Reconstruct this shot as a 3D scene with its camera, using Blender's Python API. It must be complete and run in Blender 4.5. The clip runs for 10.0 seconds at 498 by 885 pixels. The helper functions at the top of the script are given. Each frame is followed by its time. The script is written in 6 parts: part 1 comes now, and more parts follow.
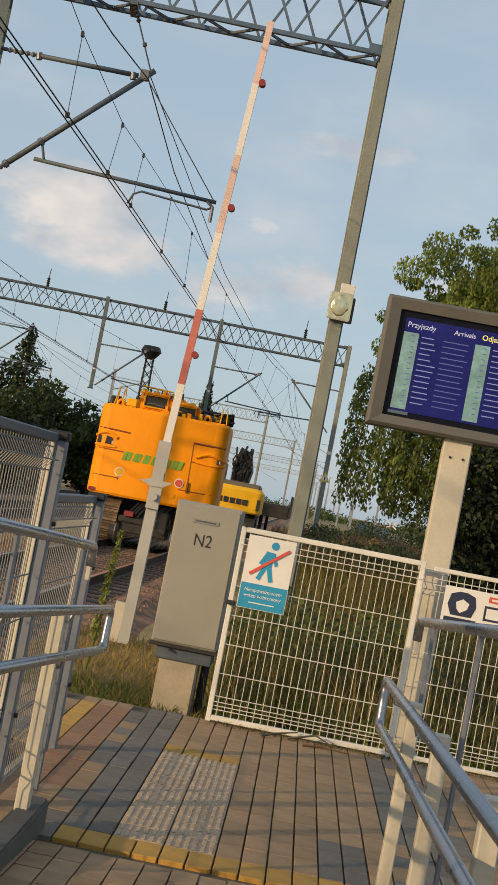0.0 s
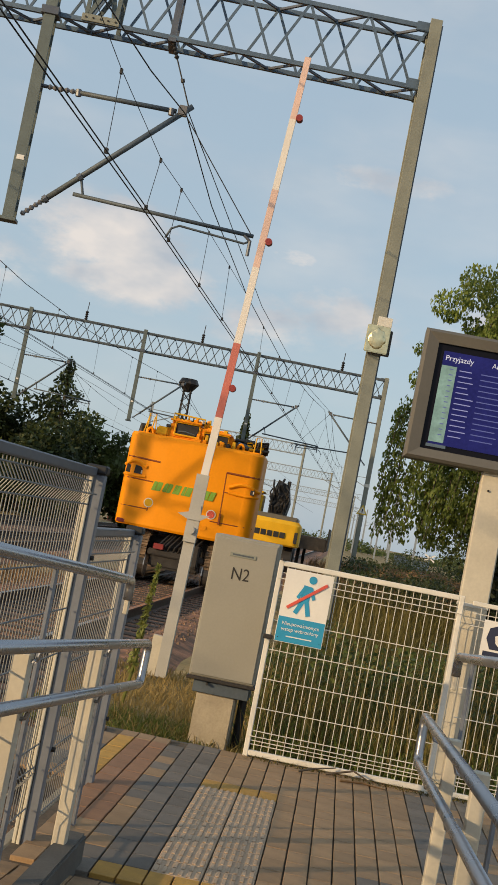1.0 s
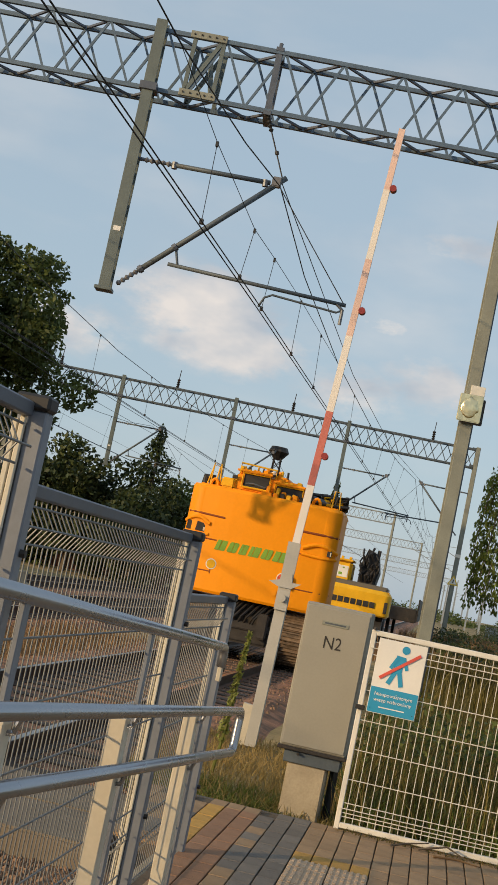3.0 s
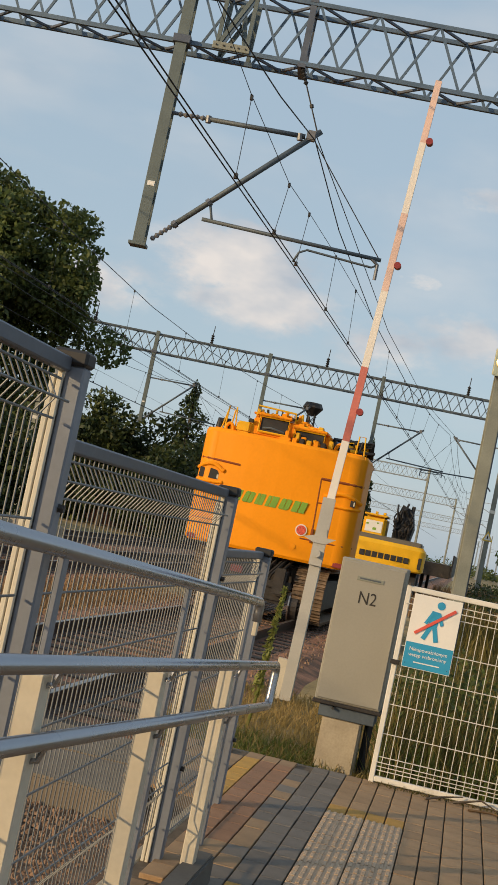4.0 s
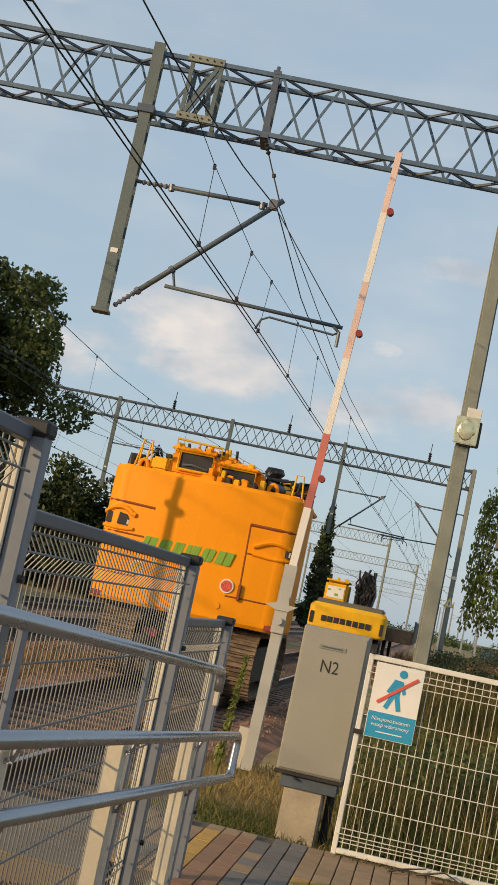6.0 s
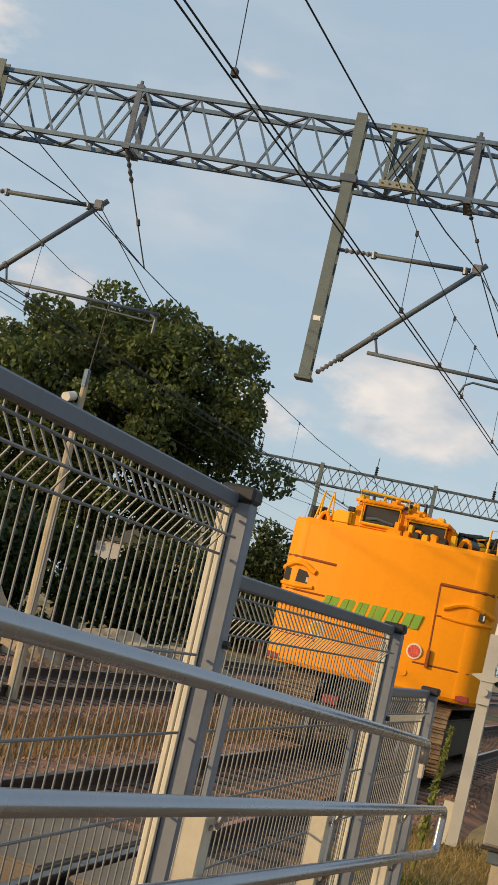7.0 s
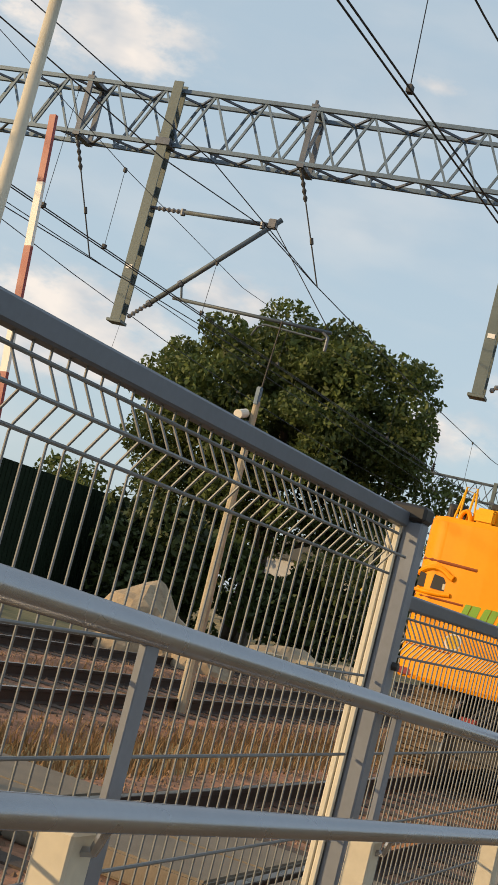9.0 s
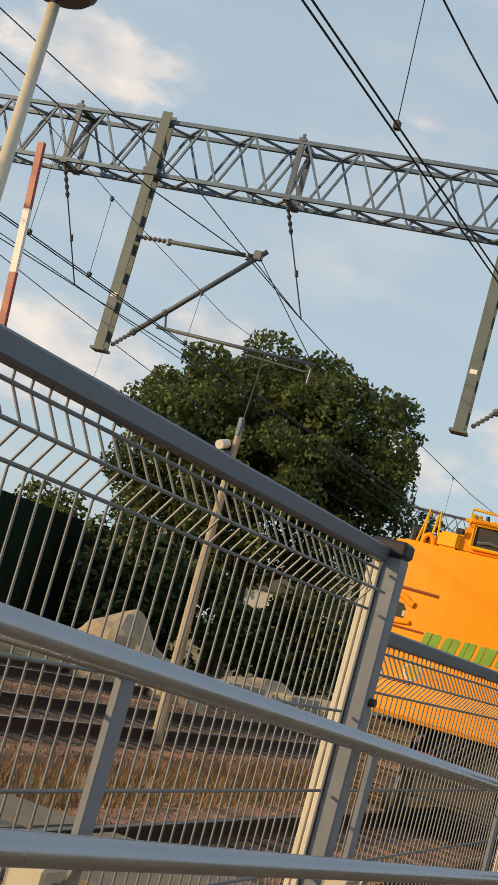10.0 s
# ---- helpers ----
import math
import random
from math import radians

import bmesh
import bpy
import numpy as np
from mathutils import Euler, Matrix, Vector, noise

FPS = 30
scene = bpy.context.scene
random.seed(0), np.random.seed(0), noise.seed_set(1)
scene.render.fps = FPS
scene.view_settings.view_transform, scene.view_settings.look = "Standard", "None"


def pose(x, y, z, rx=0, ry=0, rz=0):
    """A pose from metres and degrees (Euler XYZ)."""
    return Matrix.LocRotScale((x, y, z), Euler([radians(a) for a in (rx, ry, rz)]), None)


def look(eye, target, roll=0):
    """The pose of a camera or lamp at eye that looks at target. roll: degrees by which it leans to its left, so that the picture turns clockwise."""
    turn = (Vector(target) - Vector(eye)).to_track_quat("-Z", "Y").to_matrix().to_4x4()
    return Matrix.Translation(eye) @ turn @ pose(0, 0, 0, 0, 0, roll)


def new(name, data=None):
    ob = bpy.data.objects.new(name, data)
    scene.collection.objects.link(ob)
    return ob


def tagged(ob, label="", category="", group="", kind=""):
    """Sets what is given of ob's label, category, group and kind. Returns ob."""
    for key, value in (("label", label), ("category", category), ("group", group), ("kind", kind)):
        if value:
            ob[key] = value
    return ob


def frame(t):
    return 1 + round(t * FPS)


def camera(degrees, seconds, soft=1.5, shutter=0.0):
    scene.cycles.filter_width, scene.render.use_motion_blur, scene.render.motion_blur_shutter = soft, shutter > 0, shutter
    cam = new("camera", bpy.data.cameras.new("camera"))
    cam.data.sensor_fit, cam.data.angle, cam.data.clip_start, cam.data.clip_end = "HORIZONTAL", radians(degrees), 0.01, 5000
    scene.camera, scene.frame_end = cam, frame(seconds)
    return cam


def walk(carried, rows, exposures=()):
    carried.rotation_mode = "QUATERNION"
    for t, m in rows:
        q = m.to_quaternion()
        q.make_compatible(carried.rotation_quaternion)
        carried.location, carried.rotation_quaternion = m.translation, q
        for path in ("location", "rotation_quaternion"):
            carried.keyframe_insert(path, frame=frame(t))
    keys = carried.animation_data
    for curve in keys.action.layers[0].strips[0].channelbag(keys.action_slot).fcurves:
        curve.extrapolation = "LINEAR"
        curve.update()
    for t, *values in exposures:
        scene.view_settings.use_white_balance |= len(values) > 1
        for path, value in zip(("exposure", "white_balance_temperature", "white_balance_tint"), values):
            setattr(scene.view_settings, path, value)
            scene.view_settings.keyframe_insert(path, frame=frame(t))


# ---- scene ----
cam = camera(20.8, 10.0, 1.5)
PATH = [
    (0, (0.4414, -0.5874, 1.5351), (0.3385, 1.4084, 1.6143), 10.96),
    (0.5, (0.4408, -0.5902, 1.5388), (0.2770, 1.4006, 1.6376), 11.06),
    (1, (0.4384, -0.5952, 1.5438), (0.2729, 1.3946, 1.6592), 11.05),
    (1.5, (0.4352, -0.6033, 1.5428), (0.2673, 1.3838, 1.6953), 11.06),
    (2, (0.4291, -0.6123, 1.5444), (0.2427, 1.3701, 1.7332), 11.14),
    (2.5, (0.4146, -0.6145, 1.5444), (0.1480, 1.3576, 1.7435), 11.81),
    (2.7, (0.4158, -0.6122, 1.5375), (0.1273, 1.3566, 1.7385), 11.85),
    (4, (0.4053, -0.6063, 1.5293), (0.0567, 1.3597, 1.6434), 11.90),
    (4.5, (0.4052, -0.6038, 1.5317), (0.1882, 1.3786, 1.6824), 11.72),
    (5, (0.4026, -0.6027, 1.5310), (0.1934, 1.3749, 1.7437), 11.72),
    (5.2, (0.4033, -0.5977, 1.5313), (0.1916, 1.3794, 1.7464), 11.70),
    (6.3, (0.3950, -0.5958, 1.5444), (0.0106, 1.3531, 1.7765), 12.23),
    (6.5, (0.3899, -0.5932, 1.5432), (-0.0525, 1.3418, 1.7878), 12.44),
    (7, (0.3904, -0.5892, 1.5425), (-0.2234, 1.2977, 1.7930), 13.04),
    (7.5, (0.3867, -0.5807, 1.5429), (-0.3133, 1.2768, 1.7876), 13.37),
    (8, (0.3845, -0.5727, 1.5417), (-0.4134, 1.2481, 1.7604), 13.56),
    (8.5, (0.3778, -0.5645, 1.5439), (-0.4654, 1.2358, 1.7625), 13.85),
    (9, (0.3813, -0.5558, 1.5439), (-0.4674, 1.2422, 1.7610), 14.51),
    (9.5, (0.3706, -0.5545, 1.5505), (-0.4541, 1.2467, 1.8248), 15.75),
    (10, (0.3756, -0.5468, 1.5490), (-0.4569, 1.2519, 1.8162), 15.60),
]
walk(cam, [(t, look(eye, target, roll)) for t, eye, target, roll in PATH], [(0.0, -0.05, 6580, 10), (5.2, -0.03, 6540, 10), (7.0, 0.05, 6600, 10), (9.0, 0.2, 6800, 10), (10.0, 0.12, 6800, 10)])

# ---- world, sun ----
SUN_DIR = Vector((-0.70, -0.64, 0.235)).normalized()


def cloud_world():
    w = bpy.data.worlds.new("sky")
    scene.world = w
    w.use_nodes = True
    nt = w.node_tree
    nt.nodes.clear()
    N, L = nt.nodes.new, nt.links.new
    out, bg = N("ShaderNodeOutputWorld"), N("ShaderNodeBackground")
    sky = N("ShaderNodeTexSky")
    sky.sky_type, sky.sun_disc = "NISHITA", False
    sky.sun_elevation = math.asin(SUN_DIR.z)
    sky.sun_rotation = math.atan2(SUN_DIR.x, SUN_DIR.y)
    sky.air_density, sky.dust_density, sky.ozone_density = 1.0, 1.2, 1.6
    tc = N("ShaderNodeTexCoord")
    nrm = N("ShaderNodeVectorMath"); nrm.operation = "NORMALIZE"
    L(tc.outputs["Generated"], nrm.inputs[0])
    wob = N("ShaderNodeTexNoise"); wob.inputs["Scale"].default_value = 22; wob.inputs["Detail"].default_value = 6; wob.inputs["Roughness"].default_value = 0.62
    stretch = N("ShaderNodeVectorMath"); stretch.operation = "MULTIPLY"; stretch.inputs[1].default_value = (1, 1, 2.0)
    L(nrm.outputs[0], stretch.inputs[0]); L(stretch.outputs[0], wob.inputs["Vector"])
    total = None
    # direction, half-width, half-height, density
    for c, hw, hh, dens in CLOUDS:
        d = N("ShaderNodeVectorMath"); d.operation = "SUBTRACT"; d.inputs[1].default_value = c
        L(nrm.outputs[0], d.inputs[0])
        s = N("ShaderNodeVectorMath"); s.operation = "MULTIPLY"; s.inputs[1].default_value = (1 / hw, 1 / hw, 1 / hh)
        L(d.outputs[0], s.inputs[0])
        ln = N("ShaderNodeVectorMath"); ln.operation = "LENGTH"; L(s.outputs[0], ln.inputs[0])
        mr = N("ShaderNodeMapRange"); mr.interpolation_type = "SMOOTHSTEP"
        mr.inputs[1].default_value, mr.inputs[2].default_value, mr.inputs[3].default_value, mr.inputs[4].default_value = 0, 1.6, dens, 0
        L(ln.outputs["Value"], mr.inputs[0])
        if total is None:
            total = mr.outputs[0]
        else:
            a = N("ShaderNodeMath"); a.operation = "MAXIMUM"; L(total, a.inputs[0]); L(mr.outputs[0], a.inputs[1]); total = a.outputs[0]
    # thin high haze all over
    n2 = N("ShaderNodeTexNoise"); n2.inputs["Scale"].default_value = 5; n2.inputs["Detail"].default_value = 4
    st2 = N("ShaderNodeVectorMath"); st2.operation = "MULTIPLY"; st2.inputs[1].default_value = (1, 1, 3.5)
    L(nrm.outputs[0], st2.inputs[0]); L(st2.outputs[0], n2.inputs["Vector"])
    m0 = N("ShaderNodeMapRange"); m0.inputs[1].default_value, m0.inputs[2].default_value, m0.inputs[3].default_value, m0.inputs[4].default_value = 0.45, 0.75, 0, 0.28
    L(n2.outputs[0], m0.inputs[0])
    m1 = N("ShaderNodeMapRange"); m1.inputs[1].default_value, m1.inputs[2].default_value, m1.inputs[3].default_value, m1.inputs[4].default_value = 0.25, 0.75, -0.65, 0.65
    L(wob.outputs[0], m1.inputs[0])
    ad = N("ShaderNodeMath"); ad.operation = "MULTIPLY_ADD"; L(m1.outputs[0], ad.inputs[0])
    sq = N("ShaderNodeMath"); sq.operation = "POWER"; L(total, sq.inputs[0]); sq.inputs[1].default_value = 0.5
    L(sq.outputs[0], ad.inputs[1]); L(total, ad.inputs[2])
    sm = N("ShaderNodeMapRange"); sm.interpolation_type = "SMOOTHSTEP"; sm.inputs[1].default_value, sm.inputs[2].default_value = 0.1, 0.85
    sm.inputs[4].default_value = 0.85
    L(ad.outputs[0], sm.inputs[0])
    mx = N("ShaderNodeMath"); mx.operation = "MAXIMUM"; L(sm.outputs[0], mx.inputs[0]); L(m0.outputs[0], mx.inputs[1])
    # cloud colour: grey undersides, warm white tops
    sh = N("ShaderNodeTexNoise"); sh.inputs["Scale"].default_value = 14; sh.inputs["Detail"].default_value = 4
    L(stretch.outputs[0], sh.inputs["Vector"])
    cr = N("ShaderNodeValToRGB")
    cr.color_ramp.elements[0].position, cr.color_ramp.elements[0].color = 0.35, CLOUD_DARK
    cr.color_ramp.elements[1].position, cr.color_ramp.elements[1].color = 0.62, CLOUD_LIGHT
    L(sh.outputs[0], cr.inputs[0])
    tint = N("ShaderNodeMix"); tint.data_type = "RGBA"; tint.blend_type = "MULTIPLY"; tint.inputs[0].default_value = 1.0
    L(sky.outputs[0], tint.inputs[6]); tint.inputs[7].default_value = SKY_TINT
    hz = N("ShaderNodeMix"); hz.data_type = "RGBA"; hz.inputs[0].default_value = HAZE_MIX; hz.inputs[7].default_value = HAZE
    L(tint.outputs[2], hz.inputs[6])
    mix = N("ShaderNodeMix"); mix.data_type = "RGBA"
    L(mx.outputs[0], mix.inputs[0]); L(hz.outputs[2], mix.inputs[6]); L(cr.outputs[0], mix.inputs[7])
    L(mix.outputs[2], bg.inputs[0]); bg.inputs[1].default_value = SKY_STRENGTH
    L(bg.outputs[0], out.inputs[0])


SKY_STRENGTH = 0.165
SKY_TINT = (1.08, 1.0, 0.92, 1)
HAZE, HAZE_MIX = (2.65, 3.4, 4.1, 1), 0.76
CLOUD_DARK, CLOUD_LIGHT = (3.0, 3.25, 3.6, 1), (5.4, 4.9, 4.5, 1)
CLOUDS = [
    ((-0.199, 0.9595, 0.197), 0.026, 0.017, 1.6), ((-0.182, 0.965, 0.186), 0.022, 0.012, 1.4),
    ((-0.207, 0.960, 0.182), 0.058, 0.030, 1.25), ((-0.185, 0.969, 0.160), 0.065, 0.022, 1.1),
    ((-0.545, 0.762, 0.355), 0.075, 0.03, 1.0), ((-0.5517, 0.8187, 0.156), 0.08, 0.04, 1.2),
    ((-0.4455, 0.8697, 0.205), 0.05, 0.022, 0.8), ((-0.0954, 0.9848, 0.145), 0.045, 0.02, 0.75),
    ((-0.0213, 0.9863, 0.160), 0.05, 0.022, 0.7), ((-0.0176, 0.965, 0.258), 0.06, 0.012, 0.55),
    ((-0.3306, 0.8641, 0.379), 0.03, 0.01, 0.45), ((-0.0754, 0.978, 0.1946), 0.03, 0.009, 0.5),
    ((-0.30, 0.94, 0.15), 0.05, 0.02, 0.8), ((0.10, 0.98, 0.17), 0.08, 0.02, 0.7),
    ((-0.8, 0.5, 0.25), 0.15, 0.05, 0.9), ((0.6, 0.7, 0.3), 0.2, 0.06, 0.8), ((0.7, -0.6, 0.4), 0.25, 0.08, 0.8), ((-0.5, -0.7, 0.6), 0.2, 0.08, 0.6),
]
cloud_world()
sun_data = bpy.data.lights.new("sun", "SUN")
sun_data.energy, sun_data.angle, sun_data.color = 3.5, radians(0.6), (1.0, 0.71, 0.38)
sun = new("sun", sun_data)
sun.matrix_world = look(SUN_DIR * 50, (0, 0, 0))

# ---- materials ----


def mat(name, col, rough=0.6, metal=0.0, var=0.12, scale=8.0, bump=0.0, col2=None, fine=60.0, spec=0.5, emit=0.0, random_tint=0.0, stain=None, island=0.0):
    """A surface with large and fine variation of colour and gloss, and a little relief."""
    m = bpy.data.materials.new(name)
    m.use_nodes = True
    nt = m.node_tree
    N, L = nt.nodes.new, nt.links.new
    b = nt.nodes["Principled BSDF"]
    b.inputs["Roughness"].default_value, b.inputs["Metallic"].default_value = rough, metal
    b.inputs["Specular IOR Level"].default_value = spec
    tc = N("ShaderNodeTexCoord")
    n1 = N("ShaderNodeTexNoise"); n1.inputs["Scale"].default_value = scale; n1.inputs["Detail"].default_value = 5
    n2 = N("ShaderNodeTexNoise"); n2.inputs["Scale"].default_value = fine; n2.inputs["Detail"].default_value = 3
    L(tc.outputs["Object"], n1.inputs["Vector"]); L(tc.outputs["Object"], n2.inputs["Vector"])
    c2 = col2 or tuple(c * 0.72 for c in col)
    rp = N("ShaderNodeValToRGB")
    lo = tuple(c * (1 - var) for c in (c2 if col2 else col)); hi = tuple(min(1, c * (1 + var * 0.6)) for c in col)
    rp.color_ramp.elements[0].position, rp.color_ramp.elements[0].color = 0.32, (*lo, 1)
    rp.color_ramp.elements[1].position, rp.color_ramp.elements[1].color = 0.68, (*hi, 1)
    L(n1.outputs[0], rp.inputs[0])
    mu = N("ShaderNodeMix"); mu.data_type = "RGBA"; mu.blend_type = "MULTIPLY"; mu.inputs[0].default_value = min(1, var * 2.5)
    g = N("ShaderNodeMapRange"); g.inputs[1].default_value, g.inputs[2].default_value, g.inputs[3].default_value, g.inputs[4].default_value = 0.25, 0.75, 0.72, 1.15
    L(n2.outputs[0], g.inputs[0]); L(rp.outputs[0], mu.inputs[6]); L(g.outputs[0], mu.inputs[7])
    colour = mu.outputs[2]
    if stain:
        n3 = N("ShaderNodeTexNoise"); n3.inputs["Scale"].default_value = scale * 0.6; n3.inputs["Detail"].default_value = 8; n3.inputs["Roughness"].default_value = 0.7
        L(tc.outputs["Object"], n3.inputs["Vector"])
        s = N("ShaderNodeMapRange"); s.inputs[1].default_value, s.inputs[2].default_value, s.inputs[4].default_value = 0.55, 0.72, 0.75
        L(n3.outputs[0], s.inputs[0])
        mm = N("ShaderNodeMix"); mm.data_type = "RGBA"; L(s.outputs[0], mm.inputs[0]); L(colour, mm.inputs[6]); mm.inputs[7].default_value = (*stain, 1)
        colour = mm.outputs[2]
    if random_tint or island:
        src = N("ShaderNodeObjectInfo").outputs["Random"] if random_tint else N("ShaderNodeNewGeometry").outputs["Random Per Island"]
        amt = random_tint or island
        h = N("ShaderNodeMapRange"); h.inputs[3].default_value, h.inputs[4].default_value = 1 - amt, 1 + amt
        L(src, h.inputs[0])
        mm = N("ShaderNodeMix"); mm.data_type = "RGBA"; mm.blend_type = "MULTIPLY"; mm.inputs[0].default_value = 1
        L(colour, mm.inputs[6]); L(h.outputs[0], mm.inputs[7]); colour = mm.outputs[2]
    L(colour, b.inputs["Base Color"])
    rr = N("ShaderNodeMapRange"); rr.inputs[3].default_value, rr.inputs[4].default_value = max(0.05, rough - 0.12), min(1, rough + 0.12)
    L(n1.outputs[0], rr.inputs[0]); L(rr.outputs[0], b.inputs["Roughness"])
    if bump:
        bp = N("ShaderNodeBump"); bp.inputs["Strength"].default_value = bump; bp.inputs["Distance"].default_value = 0.01
        L(n2.outputs[0], bp.inputs["Height"]); L(bp.outputs[0], b.inputs["Normal"])
    if emit:
        L(colour, b.inputs["Emission Color"]); b.inputs["Emission Strength"].default_value = emit
    return m


def leaf_mat(name, col, col2, trans=0.25):
    m = mat(name, col, 0.55, 0, 0.25, 0.6, 0, col2, 12, 0.3, island=0.35)
    nt = m.node_tree
    b = nt.nodes["Principled BSDF"]
    t = nt.nodes.new("ShaderNodeBsdfTranslucent")
    t.inputs[0].default_value = (*[c * 1.3 for c in col], 1)
    mx = nt.nodes.new("ShaderNodeMixShader"); mx.inputs[0].default_value = trans
    nt.links.new(b.outputs[0], mx.inputs[1]); nt.links.new(t.outputs[0], mx.inputs[2])
    nt.links.new(mx.outputs[0], nt.nodes["Material Output"].inputs[0])
    return m


M_LGREY = mat("light_grey_paint", (0.44, 0.43, 0.40), 0.5, 0.1, 0.08, 4, 0.02, stain=(0.36, 0.34, 0.3))
# pale tone that paints sunlight on post edges and a glint
M_SUNLIT_PALE = mat("sunlit_pale_edge", (0.60, 0.56, 0.46), 0.5, 0, 0.08, 5)
M_GALV = mat("galvanised_steel", (0.115, 0.165, 0.225), 0.5, 0.35, 0.15, 6, 0.05)
M_GALV_D = mat("weathered_galvanised_steel", (0.095, 0.12, 0.145), 0.6, 0.3, 0.18, 5, 0.05, stain=(0.09, 0.09, 0.09))
# lighter steel for far masts and gantries: distance haze mixed into the colour
M_GALV_L = mat("haze_paled_galvanised_steel", (0.27, 0.31, 0.35), 0.7, 0.1, 0.15, 3)
M_MAST = mat("grey_green_mast_steel", (0.125, 0.155, 0.155), 0.6, 0.15, 0.15, 3, 0.05)
M_POLE = mat("painted_mast_steel", (0.25, 0.26, 0.22), 0.65, 0.1, 0.15, 3, 0.05, stain=(0.21, 0.205, 0.17))
M_CREAM = mat("cream_powder_coat", (0.56, 0.51, 0.41), 0.5, 0, 0.1, 4, 0.03, stain=(0.45, 0.41, 0.34))
M_WIRE_GREY = mat("grey_coated_wire", (0.17, 0.18, 0.19), 0.5, 0.2, 0.1, 9)
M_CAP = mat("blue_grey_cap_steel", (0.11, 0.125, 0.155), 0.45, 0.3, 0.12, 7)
M_POST_GREY = mat("grey_coated_post", (0.19, 0.21, 0.25), 0.5, 0.15, 0.1, 5, 0.02, stain=(0.15, 0.16, 0.18))
M_TUBE = mat("satin_steel_tube", (0.37, 0.38, 0.41), 0.27, 0.85, 0.05, 3, 0.0)
M_WHITE = mat("white_coat", (0.72, 0.69, 0.62), 0.5, 0, 0.08, 6, 0.02, stain=(0.55, 0.5, 0.42))
M_ARM_W = mat("white_barrier_paint", (0.74, 0.70, 0.66), 0.5, 0, 0.03, 3)
M_ARM_R = mat("faded_red_barrier_paint", (0.52, 0.15, 0.12), 0.5, 0, 0.12, 3)
M_ARM_R2 = mat("red_barrier_paint", (0.26, 0.03, 0.028), 0.45, 0, 0.12, 3)
M_ARM_F = mat("washed_out_red_paint", (0.70, 0.50, 0.44), 0.5, 0, 0.1, 3)
M_CAB = mat("grey_cabinet_paint", (0.30, 0.285, 0.24), 0.55, 0, 0.06, 2.5, 0.03, stain=(0.26, 0.245, 0.2))
M_CONC = mat("concrete", (0.40, 0.34, 0.245), 0.85, 0, 0.2, 5, 0.3, stain=(0.26, 0.24, 0.2))
M_BLACK = mat("black_rubber", (0.02, 0.02, 0.022), 0.6, 0, 0.2, 8)
M_DARK = mat("dark_grease_steel", (0.045, 0.04, 0.037), 0.55, 0.4, 0.3, 6, 0.1, stain=(0.1, 0.07, 0.05))
M_ORANGE = mat("orange_machine_paint", (0.90, 0.315, 0.004), 0.5, 0, 0.05, 1.2, 0.0, fine=20, spec=0.2)
# dark orange for painted gap shadow, also used on the latch
M_ORANGE_D = mat("gap_shadow_and_latch_orange", (0.25, 0.06, 0.01), 0.7, 0, 0.1, 4)
M_YEL = mat("yellow_machine_paint", (0.78, 0.43, 0.015), 0.5, 0, 0.1, 2, spec=0.25)
M_GREEN_P = mat("green_lettering_paint", (0.19, 0.36, 0.03), 0.5, 0, 0.1, 4)
M_REDREF = mat("red_reflector", (0.65, 0.1, 0.06), 0.3, 0, 0.25, 60)
M_GLASS_D = mat("dark_glass", (0.008, 0.008, 0.014), 0.25, 0, 0.1, 3, spec=0.12)
M_BLUE_S = mat("blue_sign_film", (0.03, 0.30, 0.52), 0.4, 0, 0.05, 4)
M_WHITE_S = mat("white_sign_film", (0.78, 0.76, 0.72), 0.4, 0, 0.04, 4)
M_RED_S = mat("red_sign_film", (0.66, 0.10, 0.07), 0.4, 0, 0.05, 4)
M_NAVY_S = mat("navy_sign_film", (0.03, 0.035, 0.07), 0.4, 0, 0.05, 4)
M_FRAME = mat("brown_grey_display_casing", (0.125, 0.117, 0.102), 0.5, 0.1, 0.08, 4)
M_SCREEN = mat("lit_blue_screen", (0.012, 0.014, 0.10), 0.4, 0, 0.3, 2, emit=0.5, spec=0.1)
M_SCREEN_G = mat("lit_pale_column", (0.17, 0.28, 0.27), 0.4, 0, 0.25, 9, emit=0.42, spec=0.1)
M_SCREEN_T = mat("lit_white_text", (0.50, 0.54, 0.70), 0.4, 0, 0.03, 3, emit=0.35)
M_SCREEN_B = mat("lit_dim_text", (0.20, 0.22, 0.46), 0.4, 0, 0.03, 3, emit=0.4)
M_SCREEN_F = mat("lit_faint_text", (0.07, 0.085, 0.25), 0.4, 0, 0.03, 3, emit=0.55)
M_SCREEN_Y = mat("lit_yellow_text", (0.75, 0.7, 0.2), 0.3, 0, 0.03, 3, emit=0.6)
M_BRICK = mat("grey_paving_brick", (0.34, 0.22, 0.12), 0.85, 0, 0.2, 9, 0.25, random_tint=0.14, fine=160)
M_BRICK_J = mat("grey_paving_brick_far", (0.34, 0.22, 0.12), 0.85, 0, 0.2, 9, 0.25, island=0.14, fine=160)
M_BRICK_Y = mat("yellow_paving_brick", (0.50, 0.28, 0.06), 0.85, 0, 0.2, 9, 0.25, random_tint=0.12, fine=160)
M_BRICK_R = mat("brown_paving_brick", (0.31, 0.165, 0.09), 0.85, 0, 0.2, 9, 0.25, random_tint=0.12, fine=160)
M_BRICK_D = mat("dark_grey_paving_brick", (0.17, 0.148, 0.125), 0.85, 0, 0.2, 9, 0.25, random_tint=0.15, fine=160)
